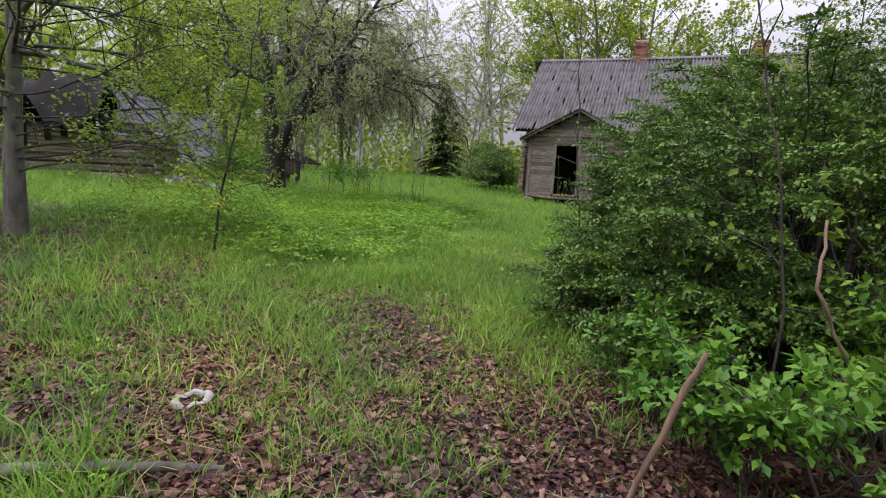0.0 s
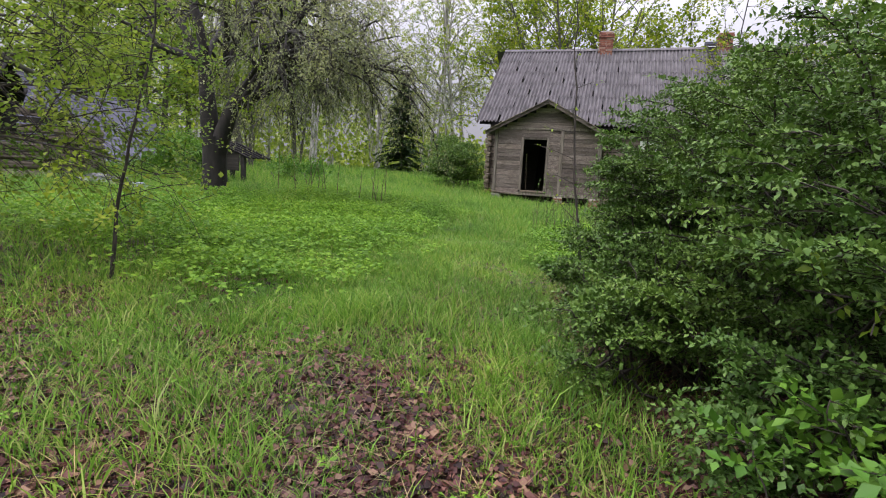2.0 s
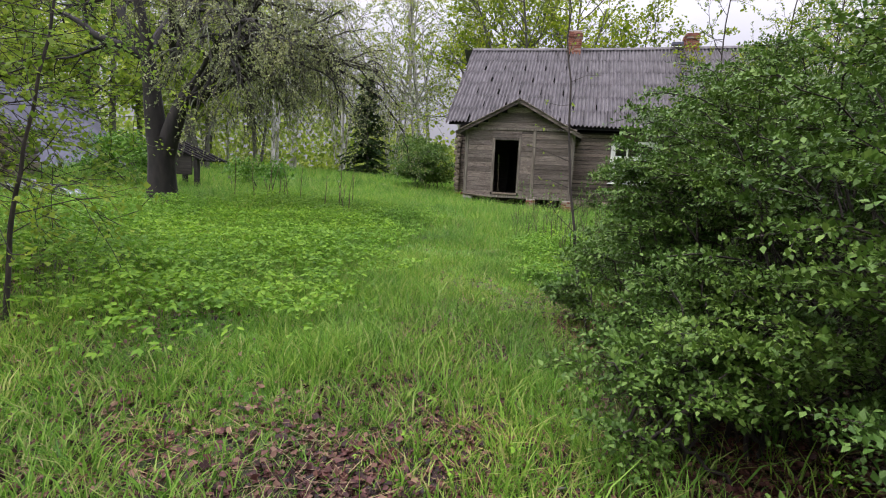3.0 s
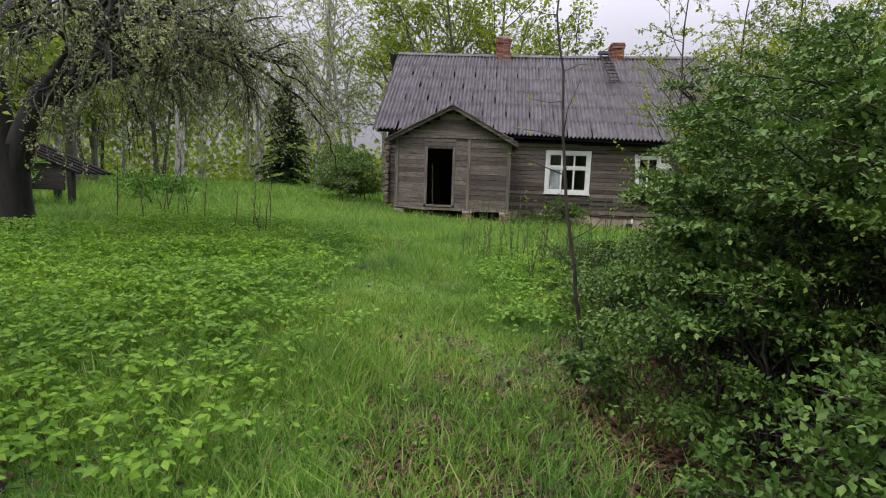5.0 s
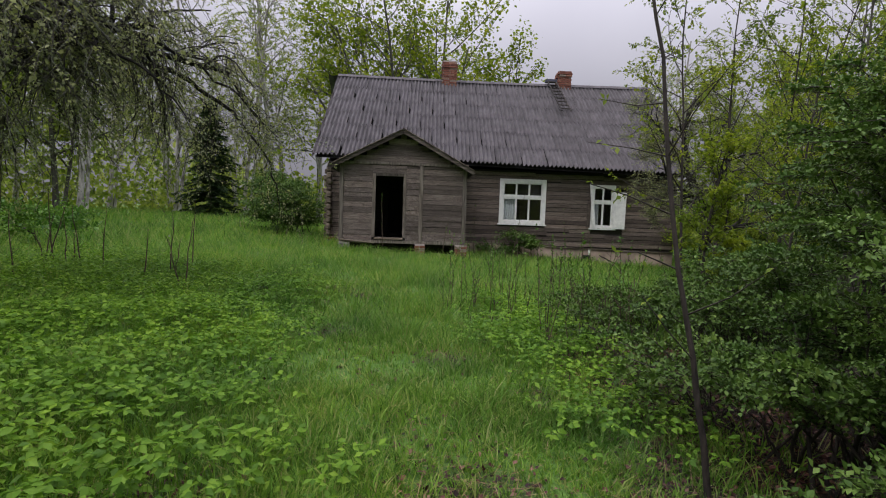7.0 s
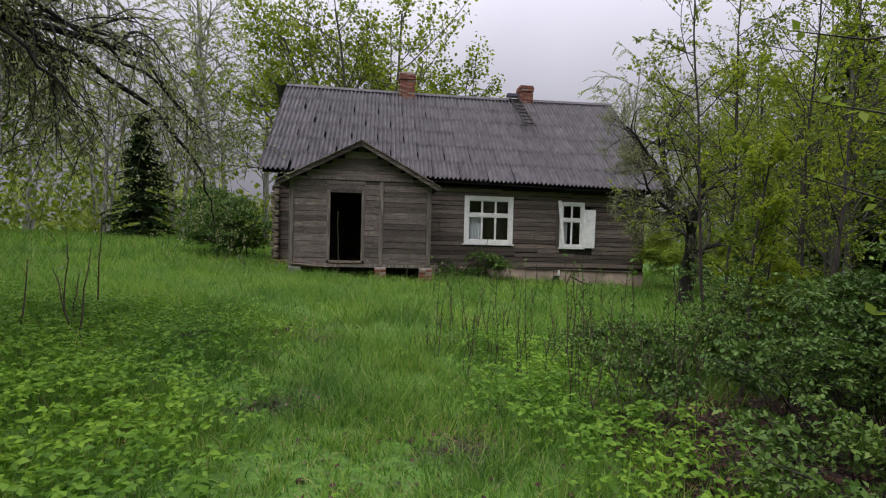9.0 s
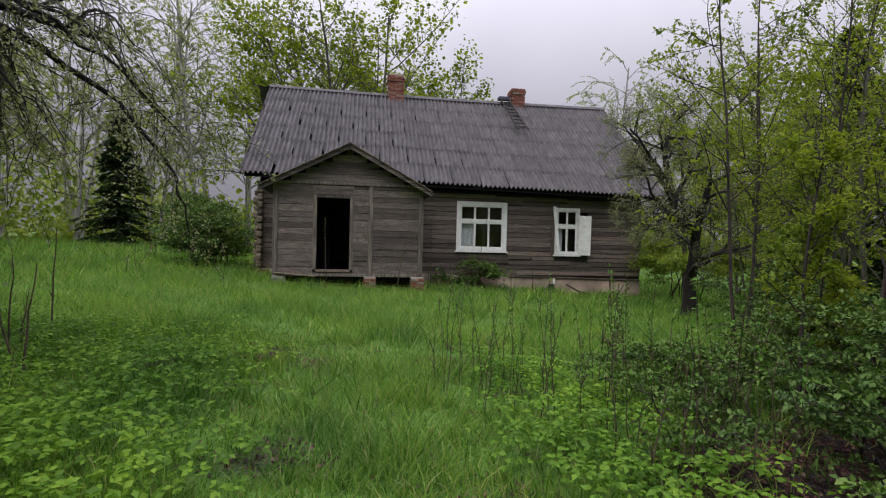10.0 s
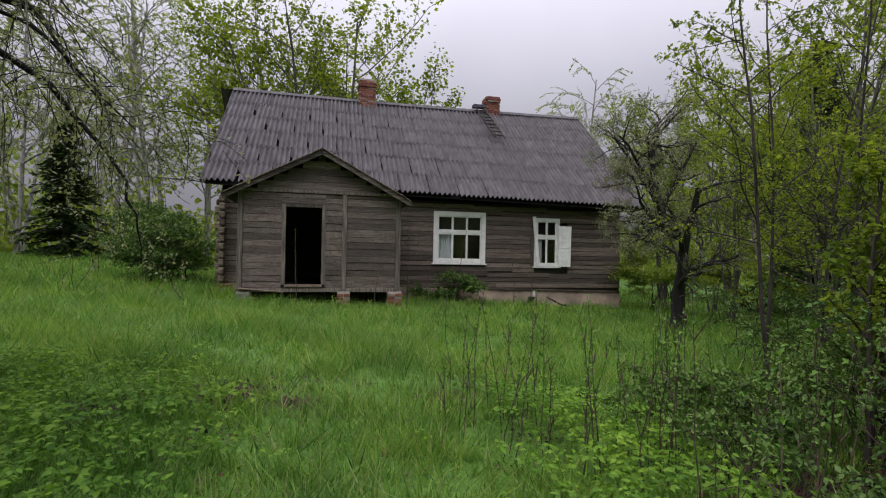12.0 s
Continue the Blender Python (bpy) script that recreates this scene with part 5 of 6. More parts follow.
# ---------------------------------------------------------------- trees behind
tree("maple_tree", "large many-stemmed maple behind the farmhouse in new leaf", "tree", on_land(-4.2, 39.0), 25,
     [((0.5 * math.cos(a), 0.5 * math.sin(a), -0.1), (0.5 * math.cos(a) * f, 0.4 * math.sin(a) * f, 1), 14.5 * (1.08 - 0.16 * f), 0.15) for a, f in ((0.2, 1.35), (0.5, 0.8), (1.3, 0.7), (2.4, 0.9), (2.9, 1.3), (3.5, 0.9), (4.6, 0.7), (0.0, 0.3), (2.9, 0.5))],
     [(9, 0.03, 0.0, 13, 50, 0.4), (6, 0.08, 0.02, 8, 46, 0.42), (3, 0.12, 0.0, 0, 0, 0)],
     "bark_grey", "bark_grey", "leaf_maple", 26, 0.21, spread=0.6, droop=0.5, aspect=0.9)


def birch(at, seed, h):
    return tree("birch_tree", "tall slim birch with airy hanging twigs and pale new leaves", "tree", at, seed,
                [((0, 0, -0.1), (0.03, 0.02, 1), h, 0.16), ((0.3, 0.1, -0.1), (0.12, 0.05, 1), h * 0.85, 0.11)],
                [(10, 0.025, 0.01, 18, 48, 0.27), (6, 0.1, -0.06, 6, 40, 0.5), (3, 0.1, -0.3, 0, 0, 0)],
                "bark_birch", "bark_grey", "leaf_birch", 32, 0.13, group="birches behind the lawn", spread=0.12, droop=0.5, aspect=0.75)


def woodland(at, seed, h):
    return tree("woodland_tree", "leafy woodland tree at the edge of the yard", "tree", at, seed,
                [((0, 0, -0.1), (0.04, 0, 1), h, 0.17), ((0.25, 0.1, -0.1), (0.2, 0.1, 1), h * 0.8, 0.12)],
                [(9, 0.04, 0.01, 16, 55, 0.32), (6, 0.1, 0.0, 6, 45, 0.45), (3, 0.14, -0.06, 0, 0, 0)],
                "bark_grey", "twig", "leaf_wood", 36, 0.19, group="woodland edge", spread=0.5, droop=0.4, aspect=0.8)


def spruce(at, seed, h, wide):
    rng = np.random.default_rng(seed)
    t = tagged(new("spruce_tree"), "dark green conical spruce with drooping boughs", "tree")
    t.matrix_basis = Matrix.Translation(at)
    s, sn = Soup(), Soup()
    tube(s, [(0, 0, -0.1), (0, 0, h * 0.5), (0, 0, h)], [0.13, 0.08, 0.015], 7)
    part("trunk", s.mesh("trunk", M["bark_grey"], True), t)
    s = Soup()
    for k in range(260):
        f = rng.uniform(0.02, 0.98)
        z = h * f
        ln = wide * (1 - f) ** 0.8 * rng.uniform(0.45, 1.25) + 0.12
        a = rng.uniform(0, 6.28)
        d = np.array([math.cos(a), math.sin(a), 0.15])
        pts = np.array([[0, 0, z]]) + d * (np.linspace(0, 1, 5) * ln)[:, None]
        pts[:, 2] -= 0.35 * ln * np.linspace(0, 1, 5) ** 2
        tube(s, pts, np.linspace(0.02, 0.005, 5), 4)
        m = int(14 + 34 * ln)
        q = rng.uniform(0.1, 1.0, m) * 3.99
        i = q.astype(int)
        c = pts[i] + (pts[i + 1] - pts[i]) * (q - i)[:, None]
        side = np.cross(d, [0, 0, 1.0])
        dd = d * 0.6 + side * rng.choice([-1, 1], m)[:, None] * 0.8 + rng.normal(size=(m, 3)) * 0.25 + np.array([0, 0, -0.25])
        leaves(sn, c, dd, unit(rng, m) + np.array([0, 0, 1.2]), 0.3 * rng.uniform(0.6, 1.3, m), 0.1)
    part("bough_work", s.mesh("bough_work", M["twig"], True), t, kind="stuff")
    part("needle_cover", sn.mesh("needle_cover", M["needle"]), t, kind="stuff")
    return t


spruce(on_land(-17.4, 39.5), 71, 7.6, 2.3)
spruce(on_land(13.5, 22.5), 73, 10.0, 2.8)
rng = np.random.default_rng(77)
proto_b = [birch(on_land(-17.5, 46.0), 81, 18.0), birch(on_land(-21.5, 43.0), 82, 16.0)]
proto_w = [woodland(on_land(-25.0, 36.0), 83, 11.0), woodland(on_land(-27.0, 27.5), 84, 9.0)]
spots_b = [(-14.8, 45), (-19.5, 50), (-24.5, 49), (-28, 46), (-30.5, 40), (-12.2, 50), (-16, 53), (-33, 34), (-36, 44), (-10.0, 56), (-27, 30.5), (-22, 33.5), (15, 44), (20, 38)]
spots_w = [(-29, 36), (-34, 28), (-31, 24), (-37, 20), (-26, 24.5), (-33, 14), (-38, 8), (-29, 9), (-24, 17.5), (-20, 24.5), (-34, 0), (-17.5, 20.5),
           (18.5, 29), (17.5, 20.5), (14.5, 16), (17, 25.5), (16, 19), (15.5, 13), (11.5, 28.5), (10.5, 11.5), (14, 8.5), (17.5, 31), (11, 5), (21, 24), (-22.5, 2), (-8, -10), (6, -9)]
for k, (x, y) in enumerate(spots_b):
    f = rng.uniform(0.8, 1.15)
    copy_thing(proto_b[k % 2], Matrix.Translation(on_land(x, y)) @ pose(0, 0, 0, 0, 0, rng.uniform(0, 360)) @ Matrix.Diagonal((f, f, f, 1)))
for k, (x, y) in enumerate(spots_w):
    f = rng.uniform(0.75, 1.2)
    copy_thing(proto_w[k % 2], Matrix.Translation(on_land(x, y)) @ pose(0, 0, 0, 0, 0, rng.uniform(0, 360)) @ Matrix.Diagonal((f, f, f, 1)))

# undergrowth that closes the view between the trunks all round
def foliage_belt(n, r0, r1, low_h, size, side):
    """A ring of loose leaves round the yard; side raises it in some directions."""
    a = rng.uniform(0, 2 * math.pi, n)
    r = rng.uniform(r0, r1, n)
    x, y = -4 + r * np.sin(a), 12 + r * np.cos(a)
    h = rng.uniform(0, 1, n) ** 1.3 * (low_h + 0.4 * low_h * wave(x, y, 0.35)) * side(np.degrees((a + math.pi) % (2 * math.pi) - math.pi)) + 0.1
    s = Soup()
    L = rng.uniform(0.6, 1.3, n) * size
    leaves(s, np.stack([x, y, land(x, y) + h], -1), unit(rng, n), unit(rng, n) + np.array([0, 0, 0.8]), L, L * 0.75)
    return s


tagged(new("undergrowth", foliage_belt(30000, 33, 50, 4.2, 0.42, lambda a: 1 + 0 * a).mesh("undergrowth", M["leaf_wood"])), "tangled green undergrowth below the distant trees", "undergrowth", kind="stuff")
tagged(new("far_woods", foliage_belt(46000, 46, 66, 13.0, 0.75, lambda a: (0.36 + 0.8 * smooth(24, 36, np.abs(a - 13))) * (1 - 0.62 * np.exp(-((a + 20) / 10) ** 2))).mesh("far_woods", M["leaf_birch"])), "pale green wall of far woodland in new leaf", "woods", kind="stuff")

# ---------------------------------------------------------------- grass and herbs
rng = np.random.default_rng(91)


def near_path(x, y):
    px = np.array([-0.5, -1.0, -1.5, -2.1, -2.6, -2.9, -3.2, -3.5, -3.6])
    py = np.array([-0.1, 0.7, 1.7, 3.0, 4.0, 4.8, 6.1, 7.2, 7.9])
    return np.min(np.hypot(x[:, None] - px, y[:, None] - py), axis=1)


def blocked(x, y):
    house_ = (x > -6.6) & (x < 6.5) & (y > 23.95)
    porch_ = (x > PX0 - 0.05) & (x < PX1 + 0.05) & (y > PY - 0.3)
    return house_ | porch_


def border(y):
    """Edge between the herb patch and the open grass."""
    return -3.2 - 0.14 * (y - 5) + 0.35 * wave(y * 0.9, y * 0.4 + 1.0, 1.0)


def in_herbs(x, y):
    b = border(y)
    left = smooth(-0.2, 1.0, b - x + 0.3 * wave(x, y, 3.1, 0.3)) * smooth(-9.6, -8.2, x) * smooth(3.6, 5.2, y + 0.1 * (x + 5)) * (1 - smooth(12.6, 14.0, y + 0.25 * (x + 5)))
    right = smooth(-2.6, -1.9, x + 0.3 * wave(x, y, 2.2)) * (1 - smooth(-1.3, -0.7, x)) * smooth(7.2, 8.4, y) * (1 - smooth(12.2, 13.6, y)) * 0.8
    return np.maximum(left, right)


def blades(n, box, low, high, wide, keep, fine, tufts=0.0):
    x, y = rng.uniform(box[0], box[1], n), rng.uniform(box[2], box[3], n)
    g = (1 - litter(x, y)) ** 1.2 * (0.8 + 0.35 * wave(x, y, 2.7, 0.7))
    ok = (rng.uniform(size=n) < keep(x, y) * np.clip(g, (0.24 + 0.26 * smooth(1.6, 3.4, y) - 0.42 * smooth(9, 11, y)) * (1 - 0.85 * smooth(-1.2, -0.6, x)), 1)) & ~blocked(x, y)
    x, y, g = x[ok], y[ok], g[ok]
    n = len(x)
    a = rng.uniform(0, 6.283, n)
    clump = np.ones(n)
    if tufts:
        # half of the blades stand in tufts and lean out of them
        m = n // 2
        c = rng.integers(m, n, n // 22)[rng.integers(0, n // 22, m)]
        x[:m], y[:m] = x[c] + tufts * rng.normal(size=m), y[c] + tufts * rng.normal(size=m)
        clump[:m] = 1.3
        a[:m] = np.arctan2(y[:m] - y[c], x[:m] - x[c]) + 0.5 * rng.normal(size=m)
    z = land(x, y) - 0.01
    tuft = 1 + 0.45 * wave(x, y, 1.9, 2.0) + 0.2 * wave(x, y, 5.0)
    h = rng.uniform(low, high, n) * tuft ** 1.4 * np.clip(0.55 + 0.6 * g, 0.5, 1.15)
    h = h * clump
    lean = rng.uniform(0.2, 1.25, n) * h
    w = wide * rng.uniform(0.6, 1.3, n)
    b = rng.uniform(0, 6.283, n)
    sx, sy = np.cos(b) * w / 2, np.sin(b) * w / 2
    p = np.stack([x, y, z], -1)
    side = np.stack([sx, sy, np.zeros(n)], -1)
    tip = p + np.stack([np.cos(a) * lean, np.sin(a) * lean, h], -1)
    s = Soup()
    if fine:
        mid = p + np.stack([np.cos(a) * lean * 0.3, np.sin(a) * lean * 0.3, h * 0.6], -1)
        v = np.stack([p - side, p + side, mid + side * 0.8, mid - side * 0.8, tip], 1).reshape(-1, 3)
        i = np.arange(n)[:, None] * 5
        s.add(v, i + np.array([[0, 1, 2, 3]]))
        s.tri.append(i + np.array([[3, 2, 4]]))
    else:
        v = np.stack([p - side, p + side, tip], 1).reshape(-1, 3)
        s.add(v, np.arange(n)[:, None] * 3 + np.array([[0, 1, 2]]))
    return s


tagged(new("grass_verge", blades(230000, (-5.5, 0.2, 0.2, 8.5), 0.03, 0.12, 0.007, lambda x, y: 1 - smooth(1.8, 3.4, near_path(x, y)), True, 0.025).mesh("grass", M["grass"])),
       "short tufted grass blades through the leaf litter", "grass", kind="stuff")
tagged(new("grass_near", blades(360000, (-8, 3, -0.2, 12), 0.035, 0.135, 0.0085, lambda x, y: 1 - smooth(2.2, 4.2, near_path(x, y)), True, 0.03).mesh("grass", M["grass"])),
       "fresh green spring grass blades along the path", "grass", kind="stuff")
tagged(new("grass_lawn", blades(560000, (-16, 9, 0, 24.2), 0.06, 0.23, 0.014, lambda x, y: smooth(2.0, 4.0, near_path(x, y)) * (1 - 0.55 * smooth(6, 14, near_path(x, y))) * (1 - 0.25 * in_herbs(x, y)), False, 0.07).mesh("grass", M["grass"])),
       "lush bright green uncut lawn grass", "grass", kind="stuff")
tagged(new("grass_far", blades(160000, (-42, 14, 14, 52), 0.12, 0.32, 0.045, lambda x, y: smooth(10, 16, near_path(x, y)), False).mesh("grass", M["grass"])),
       "far sheet of bright green meadow grass", "grass", kind="stuff")
tagged(new("grass_side", blades(60000, (-42, -12, -10, 16), 0.1, 0.3, 0.04, lambda x, y: smooth(8, 12, near_path(x, y)), False).mesh("grass", M["grass"])),
       "green meadow grass below the sheds", "grass", kind="stuff")


tagged(new("grass_edge", blades(70000, (-12, 16, -12, 24), 0.1, 0.26, 0.03, lambda x, y: np.maximum(smooth(4, 6, x), smooth(0.5, -2, y)) * smooth(2.5, 4, near_path(x, y)), False).mesh("grass", M["grass"])),
       "rough green grass beyond the bushes", "grass", kind="stuff")


def herb_mesh(n, box, keep, size):
    x, y = rng.uniform(box[0], box[1], n), rng.uniform(box[2], box[3], n)
    ok = rng.uniform(size=n) < keep(x, y)
    x, y = x[ok], y[ok]
    n = len(x)
    z = land(x, y)
    h = rng.uniform(0.1, 0.3, n) * (1 + 0.35 * wave(x, y, 1.7, 0.6))
    s = Soup()
    top = np.stack([x + rng.normal(size=n) * 0.03, y + rng.normal(size=n) * 0.03, z + h], -1)
    root = np.stack([x, y, z - 0.01], -1)
    w = np.array([0.0022, 0.0022, 0])
    s.add(np.stack([root - w, root + w, top], 1).reshape(-1, 3), np.arange(n)[:, None] * 3 + np.array([[0, 1, 2]]))
    a0 = rng.uniform(0, 6.283, n)
    for k in range(3):
        a = a0 + k * 2.1 + rng.normal(size=n) * 0.2
        out = np.stack([np.cos(a), np.sin(a), rng.uniform(-0.1, 0.35, n)], -1)
        hub = top + out * (size * 0.6)
        for da in (-1.0, 0.0, 1.0):
            d = np.stack([np.cos(a + da), np.sin(a + da), rng.uniform(-0.6, 0.3, n)], -1)
            L = size * rng.uniform(0.75, 1.25, n) * (1.1 if da == 0 else 0.9)
            leaves(s, hub, d, np.array([0, 0, 1.0]) + unit(rng, n) * 0.75, L, L * 0.58, 0.16)
    return s


tagged(new("ground_elder", herb_mesh(17000, (-10, 0.5, 3.5, 14.2), lambda x, y: in_herbs(x, y), 0.05).mesh("ground_elder", M["herb"])),
       "thick carpet of bright green ground elder leaves", "herbs", kind="stuff")
tagged(new("wild_herbs", herb_mesh(5200, (-8, 2, 0.5, 13), lambda x, y: 0.25 * (1 - in_herbs(x, y)) * (0.5 + 0.5 * wave(x, y, 1.4, 3.0)), 0.024).mesh("wild_herbs", M["herb"])),
       "scattered small herbs among the grass", "herbs", kind="stuff")

# fallen leaves and straw
n_ = 330000
x_, y_ = np.where(rng.uniform(size=n_) < 0.6, rng.uniform(-5, 1.5, n_), rng.uniform(-9, 4, n_)), np.where(rng.uniform(size=n_) < 0.6, rng.uniform(-0.2, 6.5, n_), rng.uniform(-0.5, 13.5, n_))
ok = (rng.uniform(size=n_) < np.clip(litter(x_, y_), 0.03, 1)) & (near_path(x_, y_) < 6.5)
x_, y_ = x_[ok], y_[ok]
n_ = len(x_)
P_ = np.stack([x_, y_, land(x_, y_) + rng.uniform(0.002, 0.03, n_)], -1)
D_ = unit(rng, n_) * np.array([1, 1, 0.32])
L_ = rng.uniform(0.02, 0.05, n_)
s_ = Soup()
leaves(s_, P_, D_, unit(rng, n_) * 0.5 + np.array([0, 0, 1.0]), L_, L_ * rng.uniform(0.6, 1.0, n_), 0.14)
tagged(new("leaf_litter", s_.mesh("leaf_litter", M["dead_leaf"])), "damp reddish brown fallen leaves", "leaf litter", kind="stuff")
n_ = 42000
x_, y_ = rng.uniform(-7, 1, n_), rng.uniform(0, 10, n_)
ok = rng.uniform(size=n_) < (0.15 + 0.6 * litter(x_, y_)) * (1 - 0.8 * smooth(-1.6, -0.9, x_))
x_, y_ = x_[ok], y_[ok]
n_ = len(x_)
P_ = np.stack([x_, y_, land(x_, y_) + rng.uniform(0.01, 0.05, n_)], -1)
s_ = Soup()
leaves(s_, P_, unit(rng, n_) * np.array([1, 1, 0.25]), np.repeat([[0, 0, 1.0]], n_, 0), rng.uniform(0.06, 0.24, n_), 0.004, 0.0)
tagged(new("dry_straw", s_.mesh("dry_straw", M["straw"])), "dry bleached grass stalks lying on the ground", "straw", kind="stuff")

# ---------------------------------------------------------------- old sheds
shed = tagged(new("log_shed"), "ruined log shed with sagging black felt roof", "shed")
shed.location = on_land(-13.0, 9.7)
ang = math.degrees(math.atan2(-0.69, -0.72))
SH = pose(0, 0, 0, 0, 0, ang)
for side, ln in ((0, 5.2), (90, 4.0)):
    turn = SH @ pose(0, 0, 0, 0, 0, -side)
    for k in range(7):
        z0 = -0.2 + k * 0.2
        me = box_mesh("log", M["log"], -0.18 - random.uniform(0, 0.1), ln, -0.09, 0.09, z0 + (0.1 if side else 0), z0 + 0.185 + (0.1 if side else 0), 0.05, 0.008)
        part("log", me, shed, "", turn)
for k, (x0, x1) in enumerate(((0.1, 2.2), (2.0, 5.0))):
    part("wall_plate", beam_mesh("wall_plate", M["dark_wood_and_shade"], (x0, 0.05, 1.27 + 0.04 * k), (x1, 0.02, 1.33 - 0.03 * k), 0.14, 0.12), shed, "", SH)
part("red_board", beam_mesh("red_board", M["board_brown"], (0.0, -0.1, 1.4), (1.3, -0.05, 1.5), 0.05, 0.16), shed, "peeling brown board", SH)
s_ = Soup()
gu, gv = np.meshgrid(np.linspace(1.3, 5.6, 26), np.linspace(0, 1, 10), indexing="ij")
sag = 0.22 * np.sin(gu * 1.3) * gv + 0.2 * wave(gu * 2.6, gv * 7) + np.random.default_rng(3).normal(size=gu.shape) * 0.12 - 0.35 * (gv < 0.15) * np.abs(np.sin(gu * 2.3))
rx_ = gu
ry_ = 0.55 - 2.9 * gv
rz_ = 1.35 + 1.35 * (1 - np.abs(gv * 1.5 - 0.75)) + sag - 0.25 * (gu < 1.2) * (1.2 - gu)
i_, j_ = np.meshgrid(np.arange(25), np.arange(9), indexing="ij")
b_ = (i_ * 10 + j_).ravel()
s_.add(np.stack([rx_, ry_, rz_], -1).reshape(-1, 3), np.stack([b_, b_ + 10, b_ + 11, b_ + 1], -1))
s_.add(np.stack([rx_, ry_, rz_ - 0.05], -1).reshape(-1, 3), np.stack([b_, b_ + 10, b_ + 11, b_ + 1], -1))
part("felt_roof", s_.mesh("felt_roof", M["felt"]), shed, "sagging torn black roofing felt", SH)
for k in range(9):
    x = 0.9 + k * 0.5 + random.uniform(-0.1, 0.1)
    z1 = 1.4 - random.uniform(0.2, 0.65)
    part("torn_felt", box_mesh("torn_felt", M["felt"], x, x + random.uniform(0.12, 0.3), 0.12, 0.135, z1, 1.6, 0, 0.02), shed, "", SH)
for k in range(4):
    part("rafter", beam_mesh("rafter", M["dark_wood_and_shade"], (0.6 + k * 1.3, 0.5, 1.45), (0.8 + k * 1.3, -1.4, 2.55), 0.08, 0.1), shed, "", SH)

barn = tagged(new("barn"), "collapsed barn with blue-grey sheet roof reaching the ground", "barn")
barn.location = on_land(-18.0, 14.3)
b0, b1 = Vector((-17.3, 11.0, 0.5)), Vector((-17.7, 17.6, 0.6))
t0, t1 = Vector((-18.9, 10.6, 3.75)), Vector((-20.0, 17.9, 3.3))
inv = Matrix.Translation(-barn.location)
for k in range(8):
    f0, f1 = k / 8, (k + 1.03) / 8
    s_ = Soup()
    q = [b0.lerp(b1, f0), b0.lerp(b1, f1), t0.lerp(t1, f1), t0.lerp(t1, f0)]
    nn = Vector((0.9, 0, 0.42)) * (0.012 + 0.02 * (k % 2))
    q = [p + nn for p in q]
    lo = [p - Vector((0.05, 0, 0.02)) for p in q]
    s_.add([*q, *lo], [(0, 1, 2, 3), (4, 5, 6, 7), (0, 1, 5, 4), (1, 2, 6, 5), (0, 3, 7, 4)])
    ob = part("roof_sheet", s_.mesh("roof_sheet", M["tin"]), barn)
    ob.matrix_parent_inverse = inv
s_ = Soup()
k0, k1 = t0 + Vector((-2.6, -0.4, -2.9)), t1 + Vector((-2.6, 0.4, -2.6))
s_.add([t0, t1, k1, k0], [(0, 1, 2, 3)])
s_.add([t1, k1, Vector((k1.x, k1.y, 0.4)), b1], [(0, 1, 2, 3)])
s_.add([t0, k0, Vector((k0.x, k0.y, 0.4)), b0], [(0, 1, 2, 3)])
ob = part("back_wall", s_.mesh("back_wall", M["dark_wood_and_shade"]), barn)
ob.matrix_parent_inverse = inv
for p in (b1 + Vector((0.15, 0.1, 0)), b0.lerp(b1, 0.8) + Vector((0.2, 0, 0))):
    ob = part("prop", beam_mesh("prop", M["dark_wood_and_shade"], p - Vector((0, 0, 0.2)), p + Vector((-0.2, 0, 1.0)), 0.1, 0.1), barn)
    ob.matrix_parent_inverse = inv

lean = tagged(new("lean_to_roof"), "dark sagging lean-to roof behind the apple tree", "shed")
lean.location = on_land(-12.3, 14.5)
inv = Matrix.Translation(-lean.location)
for k in range(5):
    a, b = Vector((-13.1 + 0.02 * k, 13.7 + k * 0.2, 1.95)), Vector((-11.75 + 0.03 * k, 14.2 + k * 0.2, 1.3))
    part("roof_board", beam_mesh("roof_board", M["felt"], a, b, 0.25, 0.05), lean).matrix_parent_inverse = inv
for x, y in ((-12.9, 13.8), (-12.9, 14.8), (-11.9, 14.1)):
    gz = float(land(x, y))
    part("post", beam_mesh("post", M["dark_wood_and_shade"], (x, y, gz - 0.1), (x, y, 1.85 if x < -12.5 else 1.38), 0.12, 0.12), lean).matrix_parent_inverse = inv
part("side_panel", box_mesh("side_panel", M["dark_wood_and_shade"], -12.95, -12.0, 14.0, 14.05, 0.9, 1.5, 0.01), lean).matrix_parent_inverse = inv


def crumpled(name, lab, cat, x, y, rx, ry, h, mat, seed, lift=0.0):
    """A crumpled heap of sheeting."""
    bm = bmesh.new()
    bmesh.ops.create_icosphere(bm, subdivisions=4, radius=1.0)
    noise.seed_set(seed)
    for v in bm.verts:
        f = 1 + 0.35 * noise.noise(v.co * 2.3 + Vector((seed, 0, 0))) + 0.12 * noise.noise(v.co * 7)
        v.co = Vector((v.co.x * rx * f, v.co.y * ry * f, max(-0.02, v.co.z * h * f)))
    me = bpy.data.meshes.new(name)
    bm.to_mesh(me)
    bm.free()
    me.materials.append(mat)
    ob = tagged(new(name, me), lab, cat)
    ob.location = on_land(x, y, lift)
    return ob


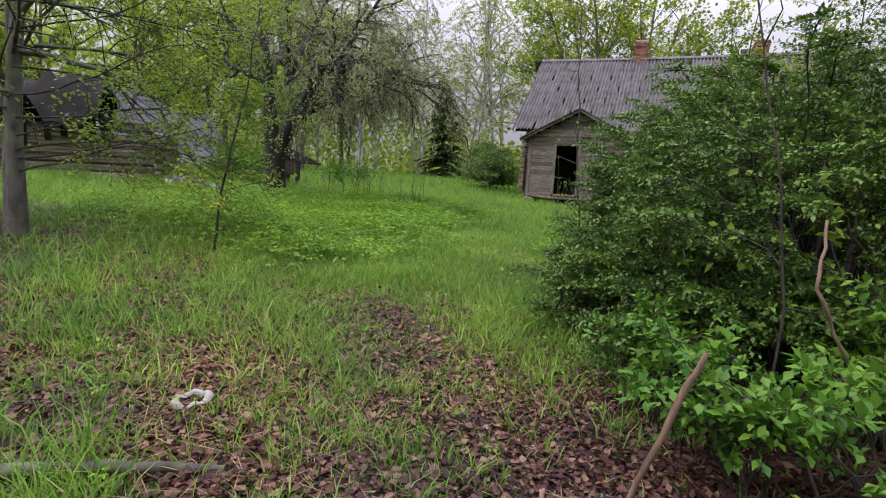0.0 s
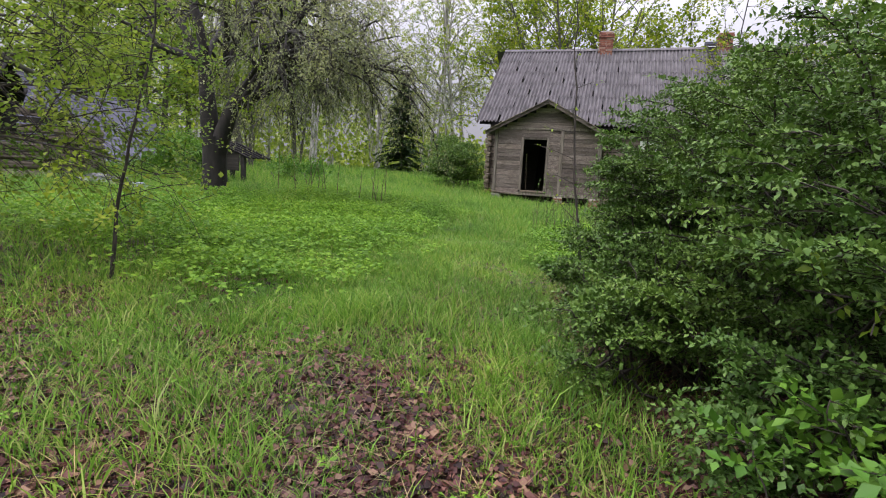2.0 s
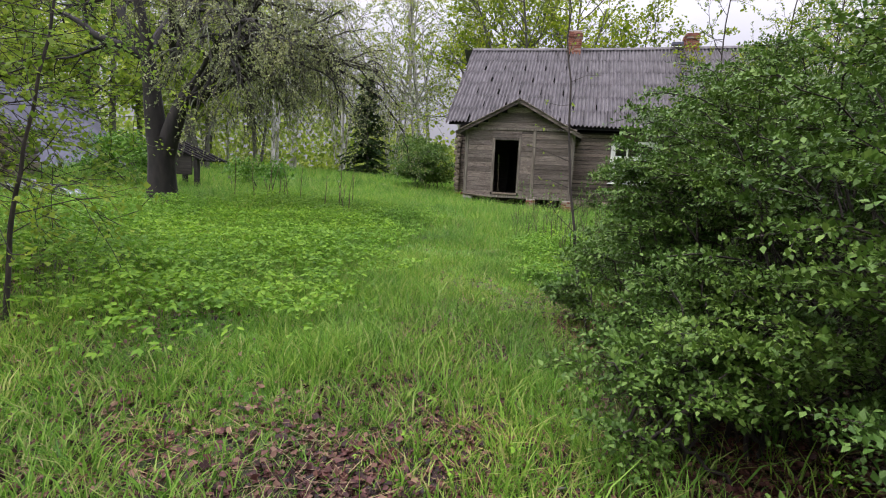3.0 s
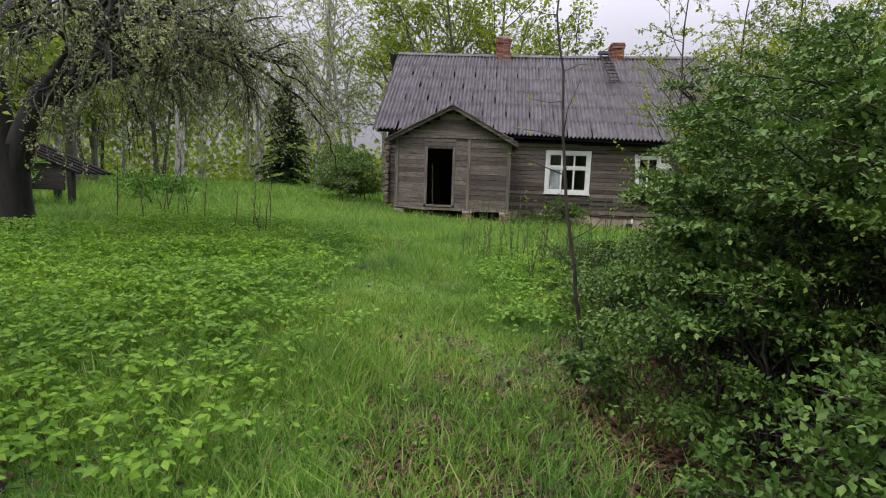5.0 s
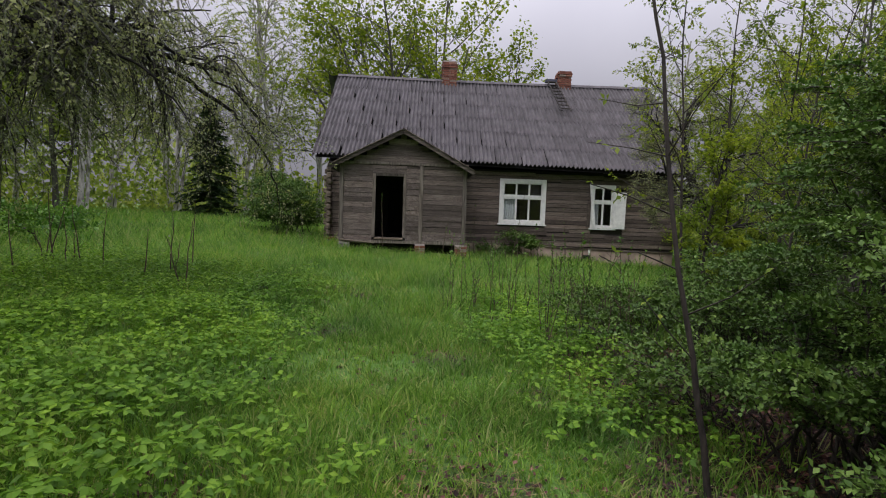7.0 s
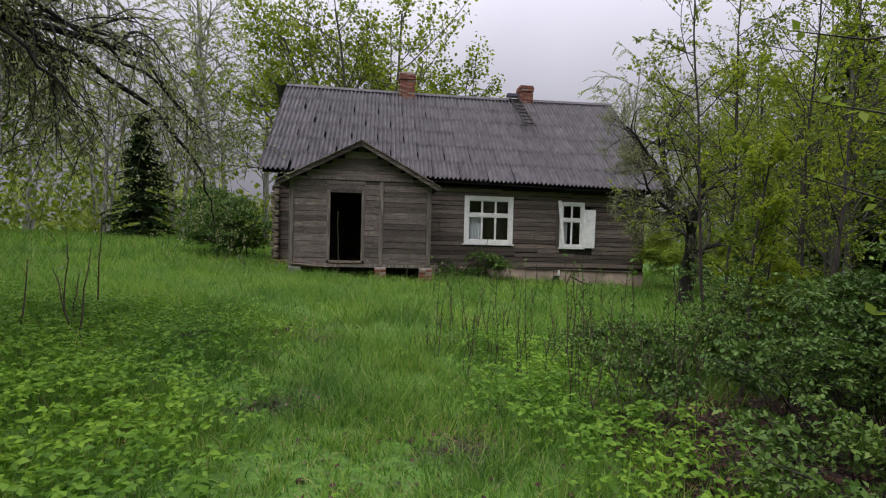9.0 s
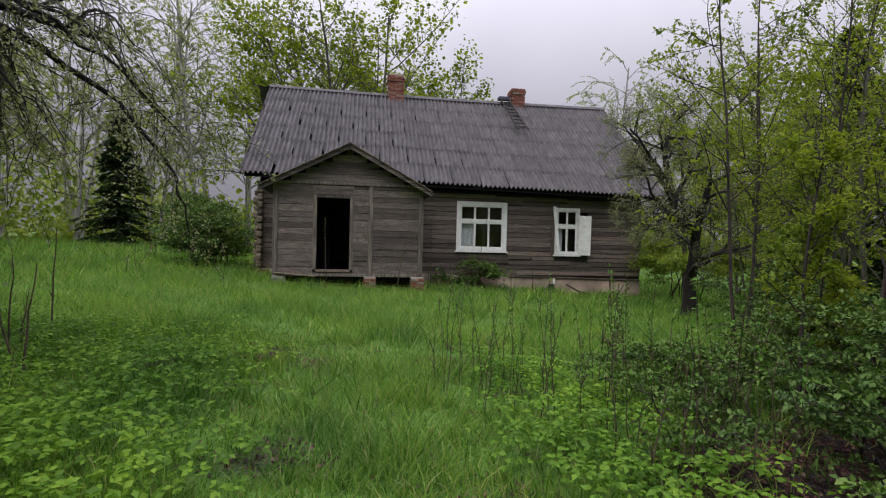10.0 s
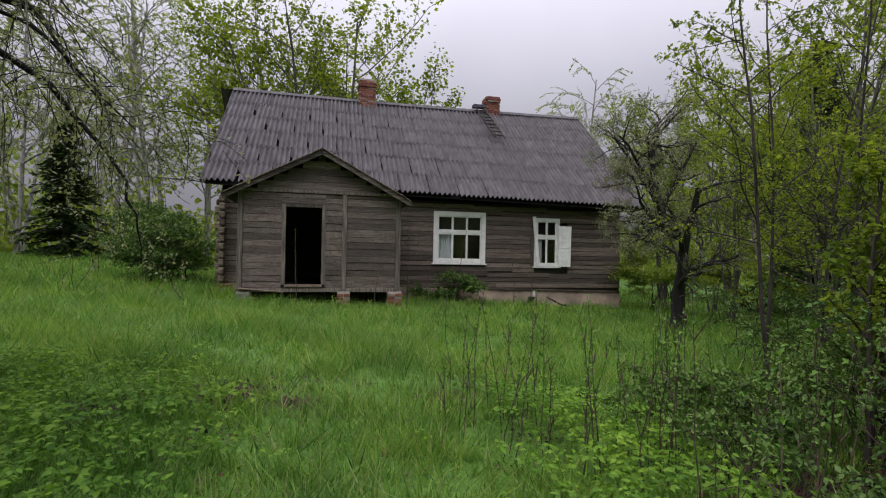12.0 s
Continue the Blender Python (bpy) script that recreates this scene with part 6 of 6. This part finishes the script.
crumpled("plastic_heap", "crumpled black plastic sheeting heaped in the grass", "plastic sheet", -11.2, 8.9, 0.75, 0.4, 0.28, M["plastic_black"], 3)
crumpled("tarpaulin", "crumpled blue-grey tarpaulin lying in the grass", "tarpaulin", -10.7, 9.25, 0.45, 0.25, 0.17, M["tarp"], 4)
crumpled("refuse_sack", "dark glossy refuse sack half hidden in the bush", "sack", 0.8, 4.0, 0.4, 0.4, 0.6, M["plastic_black"], 5)

# ---------------------------------------------------------------- small things on the ground
rng = np.random.default_rng(7)
s_ = Soup()
k = 28
th = np.linspace(0, 2 * math.pi, k, endpoint=False)
prof = [(0.052, 0.0), (0.056, 0.012), (0.07, 0.02), (0.084, 0.014), (0.088, 0.0)]
v = []
for rr, zz in prof:
    wob = 1 + 0.09 * np.sin(th * 3 + 1) + 0.05 * np.sin(th * 7)
    v.append(np.stack([rr * wob * np.cos(th) * 1.1, rr * wob * np.sin(th) * 0.85, zz * (1 + 0.5 * np.sin(th * 2)) + 0.01 * np.sin(th * 5)], -1))
f = []
for a in range(len(prof) - 1):
    for b in range(k):
        f.append((a * k + b, a * k + (b + 1) % k, (a + 1) * k + (b + 1) % k, (a + 1) * k + b))
s_.add(np.concatenate(v), f)
ring = tagged(new("ring_lid", s_.mesh("ring_lid", M["ring"], True)), "broken pale ring lid lying on the leaf litter", "lid")
ring.matrix_basis = Matrix.Translation(on_land(-2.45, 1.56, 0.03)) @ pose(0, 0, 0, 8, -6, 25)


def stick(name, lab, cat, pts, r0, r1, mat, sides=7, wob=0.008):
    pts = np.array(pts, dtype=float)
    n = 5 * (len(pts) - 1) + 1
    tt = np.linspace(0, len(pts) - 1, n)
    i = np.minimum(tt.astype(int), len(pts) - 2)
    line = pts[i] + (pts[i + 1] - pts[i]) * (tt - i)[:, None] + rng.normal(size=(n, 3)) * wob
    s = Soup()
    tube(s, line, np.linspace(r0, r1, n) * rng.uniform(0.85, 1.15, n), sides)
    return tagged(new(name, s.mesh(name, M[mat], True)), lab, cat)


stick("dead_branch", "pale barkless dead branch leaning up into the bush", "branch", [(-0.53, 1.8, -0.03), (-0.46, 1.8, 0.04), (-0.305, 1.835, 0.53), (-0.25, 1.84, 0.66)], 0.014, 0.011, "deadwood", 7, 0.004)
stick("dead_branch", "broken reddish stub of dead wood in the bush", "branch", [(0.6, 2.65, -0.03), (0.32, 2.42, 0.55), (0.16, 2.36, 0.86), (0.19, 2.48, 1.13)], 0.0075, 0.007, "deadwood", 7, 0.004)
stick("fallen_branch", "grey lichened fallen branch lying in the grass", "branch", [(-2.8, 0.62, 0.13), (-2.33, 0.95, 0.105), (-1.92, 1.25, 0.065)], 0.03, 0.02, "bark_lichen", 8)
stick("dead_branch", "grey forked dead branch in the undergrowth", "branch", [(-0.1, 2.95, 0.0), (-0.06, 2.98, 0.45), (0.05, 3.06, 0.56), (0.25, 3.2, 0.75)], 0.007, 0.005, "bark_lichen")
stick("dead_branch", "dark broken branch lying against the plinth", "branch", [(4.4, 23.4, -0.2), (4.0, 23.45, -0.1), (3.55, 23.5, 0.12)], 0.035, 0.02, "bark_dark")
for k in range(7):
    x, y = rng.uniform(-3.5, 0.3), rng.uniform(1.2, 4.5)
    a = rng.uniform(0, 3.1)
    stick("fallen_twig", "thin fallen twig on the leaf litter", "twig", [on_land(x, y, 0.02), on_land(x + 0.3 * math.cos(a), y + 0.3 * math.sin(a), 0.04)], 0.006, 0.003, "bark_lichen", 5)
# yellow-green spray of young maple hanging before the bush
tree("maple_shoot", "bright yellow-green maple shoot reaching over the bush edge", "shoot", on_land(0.6, 2.9), 27,
     [((0, 0, -0.03), (-0.25, 0.05, 1), 1.1, 0.012), ((-0.25, 0.05, 0.95), (-1, 0.05, 0.08), 0.85, 0.006), ((-0.2, 0.0, 0.9), (-0.4, -0.1, 0.8), 0.5, 0.005)],
     [(6, 0.05, 0.0, 6, 50, 0.2), (3, 0.1, 0.0, 0, 0, 0)], "twig", "twig", "leaf_yellow", 4, 0.06, spread=0.02, aspect=0.7)
